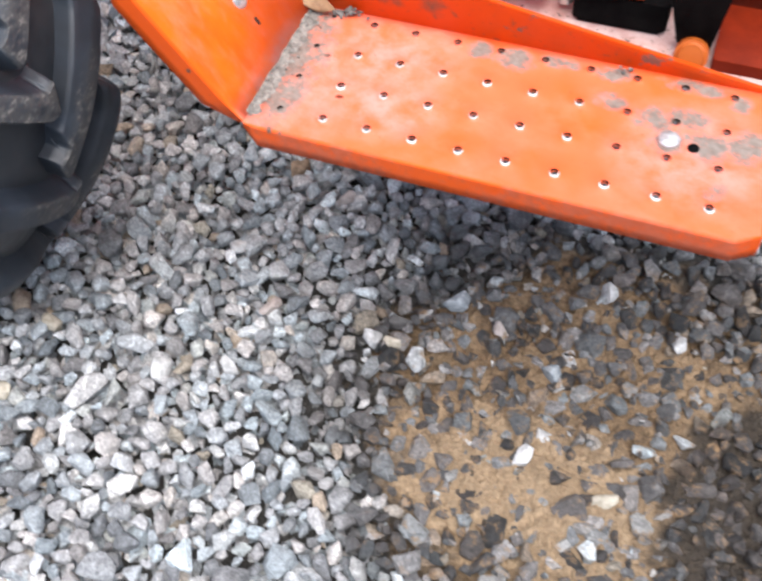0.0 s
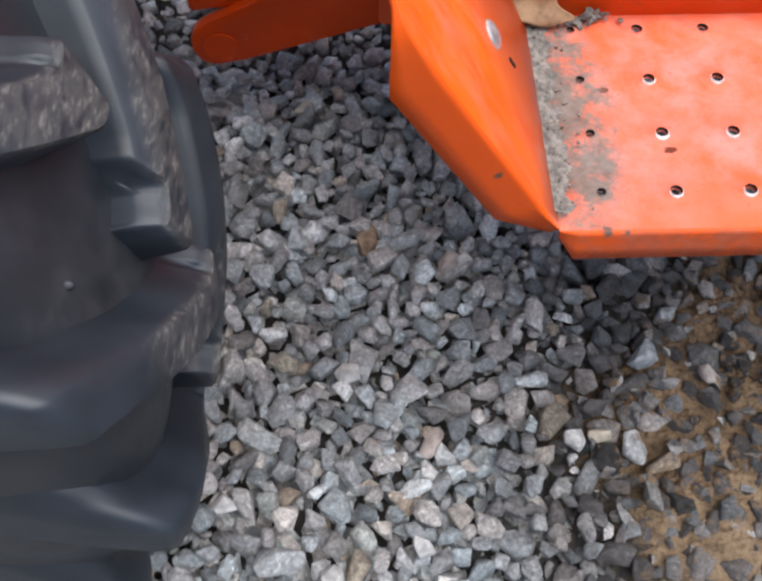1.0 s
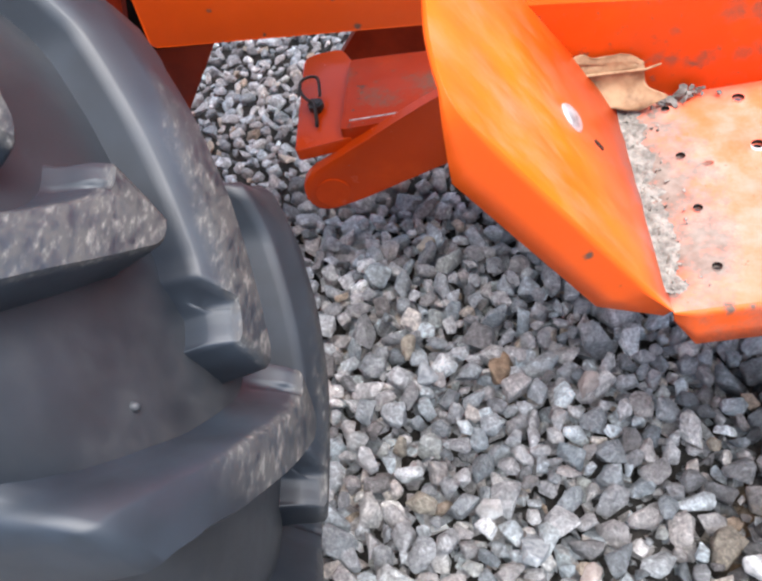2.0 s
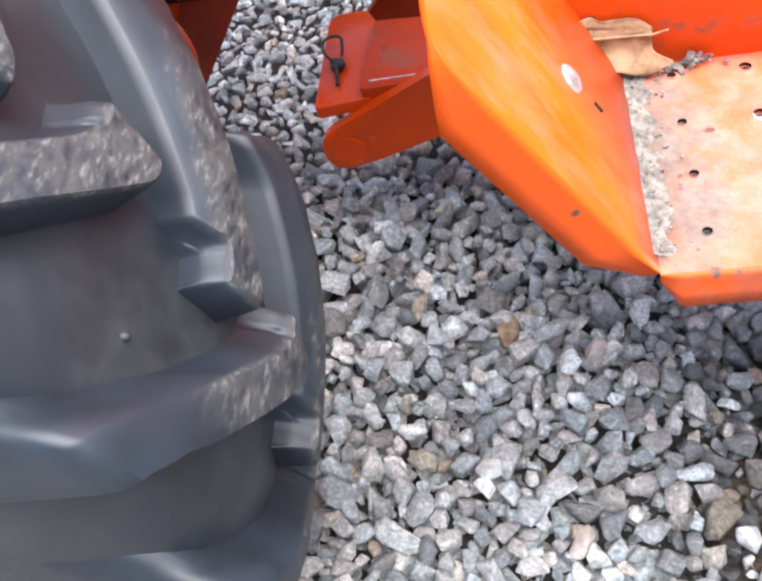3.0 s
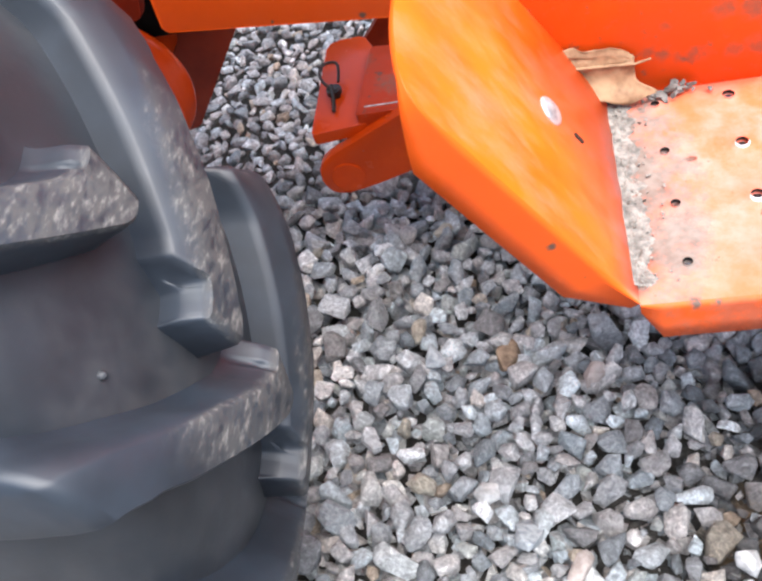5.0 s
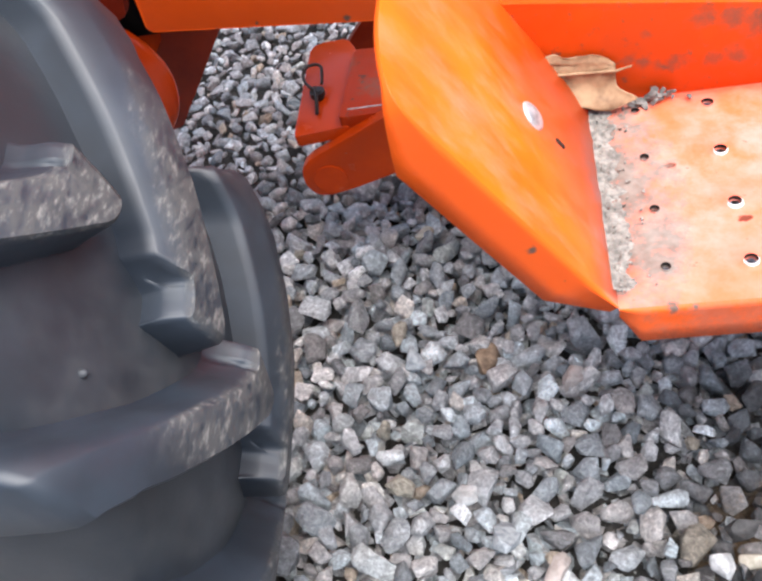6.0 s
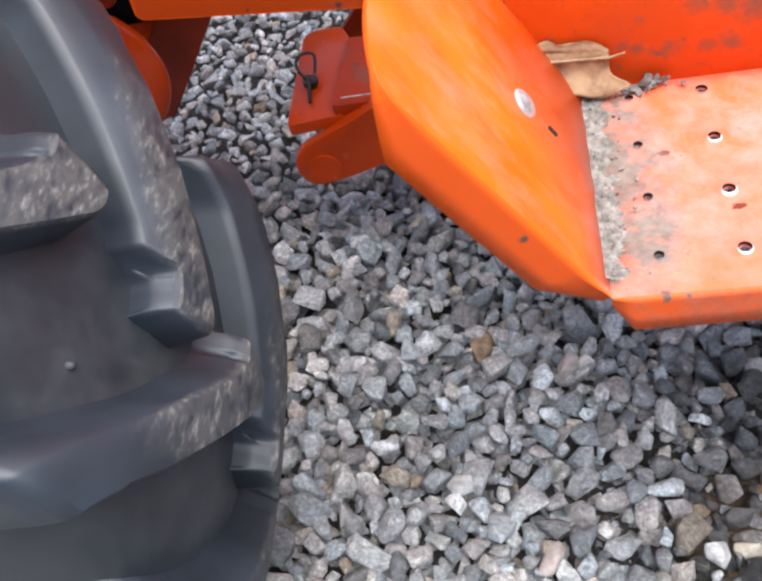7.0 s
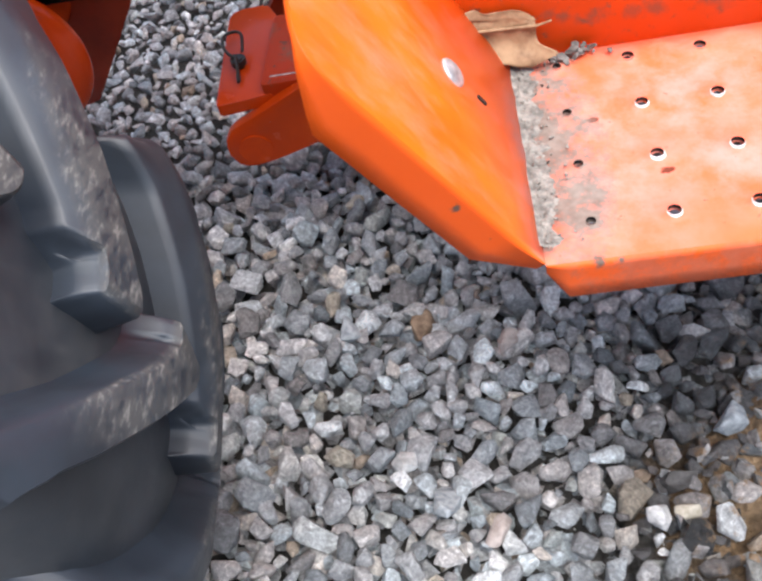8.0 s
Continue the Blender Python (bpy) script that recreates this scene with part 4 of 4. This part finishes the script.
plate("bracket_shelf", [(0.335, 0.040), (0.5, 0.040), (0.5, 0.116), (0.335, 0.116)], 0.018, flat(-0.006), mat=RED)

# bolt and open hole at the trodden end of the step
bm = bmesh.new()
bmesh.ops.create_uvsphere(bm, u_segments=24, v_segments=14, radius=0.0095, matrix=Matrix.Translation((0.318, -0.061, STEP + 0.001)) @ Matrix.Diagonal((1, 1, 0.45, 1)))
part("bolt_head", finish(bm, "bolt_head", RIVET), step, "bright domed bolt head")
bm = bmesh.new()
# A black disc on the sheet; the hole's darkness is in its colour.
rod(bm, (0.338, -0.064, STEP - 0.002), (0.338, -0.064, STEP + 0.0006), 0.0048, 24)
part("open_hole", finish(bm, "open_hole", BLACK), step, "black disc in place of an empty bolt hole")


# ---- pin and clip of the link ----
def wire(points, r, closed=False):
    cu = bpy.data.curves.new("wire", "CURVE")
    cu.dimensions, cu.bevel_depth, cu.bevel_resolution = "3D", r, 3
    sp = cu.splines.new("NURBS")
    sp.points.add(len(points) - 1)
    for p, q in zip(sp.points, points):
        p.co = (*q, 1)
    sp.use_endpoint_u, sp.use_cyclic_u, sp.order_u = not closed, closed, 3
    ob = bpy.data.objects.new("wire", cu)
    me = bpy.data.meshes.new_from_object(ob)
    bpy.data.objects.remove(ob)
    bpy.data.curves.remove(cu)
    me.materials.clear()
    me.materials.append(BLACK_WIRE)
    me.shade_smooth()
    return me


def build_pin():
    zt = STEP - 0.146
    bm = bmesh.new()
    rod(bm, (-0.257, 0.258, zt - 0.03), (-0.257, 0.258, zt + 0.010), 0.0045, 20)
    rod(bm, (-0.257, 0.258, zt + 0.004), (-0.257, 0.258, zt + 0.009), 0.0072, 20)
    pin = tagged(new("hitch_pin", finish(bm, "hitch_pin", BLACK_WIRE, 35)), "black steel hitch pin with a wire clip through the link's tongue", "hitch pin")
    z = zt + 0.010
    part("spring_clip", wire([(-0.257, 0.256, z), (-0.266, 0.262, z + 0.002), (-0.2725, 0.277, z + 0.004), (-0.270, 0.289, z + 0.006), (-0.258, 0.291, z + 0.006), (-0.253, 0.285, z + 0.004), (-0.253, 0.266, z)], 0.0015), pin)
    part("clip_tail", wire([(-0.260, 0.262, z), (-0.257, 0.252, z), (-0.2555, 0.240, z - 0.003), (-0.255, 0.230, z - 0.006)], 0.0018), pin)


build_pin()


# ---- dirt, leaf and crumbs on the step ----
def build_crust():
    """Dried mud in the fold of the step: a ragged raised strip."""
    verts, faces = [], []
    ny, nq = 190, 26
    for i in range(ny + 1):
        y = -0.135 + 0.147 * i / ny
        wide = 0.0115 + 0.007 * noise.noise((y * 45, 2.0, 0)) + 0.006 * noise.noise((y * 150, 5.0, 0)) + 0.0025 * noise.noise((y * 420, 3.0, 0))
        up = 0.0035 + 0.002 * noise.noise((y * 50, 8.0, 0))
        for j in range(nq + 1):
            q = -1 + 2 * j / nq
            h = 0.0026 * (1 - q * q) * (0.55 + 0.8 * noise.noise((y * 160, q * 3, 1.0)) + 0.6 * noise.noise((y * 420, q * 8, 3.0))) * (0.4 + 0.6 * min(1, (ny - i) / 6, i / 6 + 0.1)) - 0.0006 * abs(q) ** 3
            if q < 0:
                p = on_flap(-q * up, y, h)
            else:
                p = Vector((-0.025 + q * wide, y, STEP + h))
            verts.append(p)
    w = nq + 1
    for i in range(ny):
        for j in range(nq):
            faces.append((i * w + j, i * w + j + 1, (i + 1) * w + j + 1, (i + 1) * w + j))
    rs = random.Random(3)
    for _ in range(120):
        pts, tris = SHAPES_LOW[rs.randrange(40)]
        y, q = rs.uniform(-0.137, 0.013), abs(rs.gauss(0, 0.48))
        at = Vector((-0.026 + 0.019 * q, y, STEP + rs.uniform(0.0, 0.002)))
        base = len(verts)
        verts.extend(Vector(p) + at for p in pts * rs.uniform(0.0009, 0.0024) @ turn_of(rs).T)
        faces.extend(tuple(k + base for k in f) for f in tris)
    ob = new("dried_mud", mesh_from("dried_mud", verts, faces, [CRUST], smooth=60))
    return tagged(ob, "ragged strip of pale dried mud in the step's fold", "dried mud")


build_crust()


def build_leaf():
    """A dry leaf folded along its rib: the upper half leans on the flange, the lower hangs to the tread and ends in a curled corner."""
    verts, faces = [], []
    nu, nv = 30, 14
    for i in range(nu + 1):
        u = i / nu
        x, z = -0.053 + 0.043 * u, STEP + 0.0285 - 0.0025 * u + 0.001 * math.sin(u * 6)
        above = 0.0108 * min(1.0, (1.02 - u) * 5) ** 0.6 * (0.9 + 0.1 * math.sin(u * 11))
        below = (0.0205 + 0.0016 * math.sin(u * 9)) * (0.88 + 0.12 * min(1.0, (1.0 - u) * 6))
        for j in range(-nv, nv + 1):
            v = j / nv
            corner = 0.0115 * max(0.0, u - 0.55) / 0.45 * math.exp(-((v + 0.80) / 0.17) ** 2)
            p = Vector((x + corner, 0.0085 + 0.0028 * v if v > 0 else 0.0085 + 0.008 * v + 0.003 * math.sin(-v * 3.1), z + (above if v > 0 else below) * v))
            p.y -= 0.004 * corner / 0.0115
            verts.append(p + Vector((0.0006, 0.001, 0.0007)) * noise.noise((u * 7, v * 4, 1.0)))
    w = 2 * nv + 1
    for i in range(nu):
        for j in range(w - 1):
            faces.append((i * w + j, i * w + j + 1, (i + 1) * w + j + 1, (i + 1) * w + j))
    leaf = solid(new("leaf", mesh_from("leaf", verts, faces, [LEAF], smooth=60)), 0.0004)
    tagged(leaf, "curled dry brown leaf lying against the step's flange", "leaf")
    bm = bmesh.new()
    rod(bm, (-0.052, 0.0075, STEP + 0.0287), (-0.010, 0.0073, STEP + 0.0262), 0.0009, 8, 0.0008)
    rod(bm, (-0.010, 0.0073, STEP + 0.0262), (-0.001, 0.0080, STEP + 0.0278), 0.0008, 8, 0.0005)
    part("midrib", finish(bm, "midrib", LEAF), leaf)


build_leaf()


def build_crumbs():
    rs = random.Random(12)
    verts, faces, base = [], [], 0
    for x, y, z, sz, n in ((0.004, 0.006, 0.002, 0.006, 9), (0.019, 0.008, 0.002, 0.004, 6), (0.012, 0.009, 0.003, 0.005, 7), (0.27, 0.006, 0.001, 0.004, 6)):
        for _ in range(n):
            pts, tris = SHAPES_LOW[rs.randrange(40)]
            at = (x + rs.gauss(0, 0.004), y + rs.uniform(-0.004, 0.003), STEP + z + rs.uniform(0, 0.004))
            verts.append(pts * sz * rs.uniform(0.5, 1.2) @ turn_of(rs).T + at)
            faces.append(np.array(tris) + base)
            base += len(pts)
    ob = new("crumbs", mesh_from("crumbs", np.concatenate(verts).tolist(), np.concatenate(faces).tolist(), [MOSS], smooth=30))
    return tagged(ob, "grey crumbs of dirt along the step's back edge", "debris", kind="stuff")


build_crumbs()
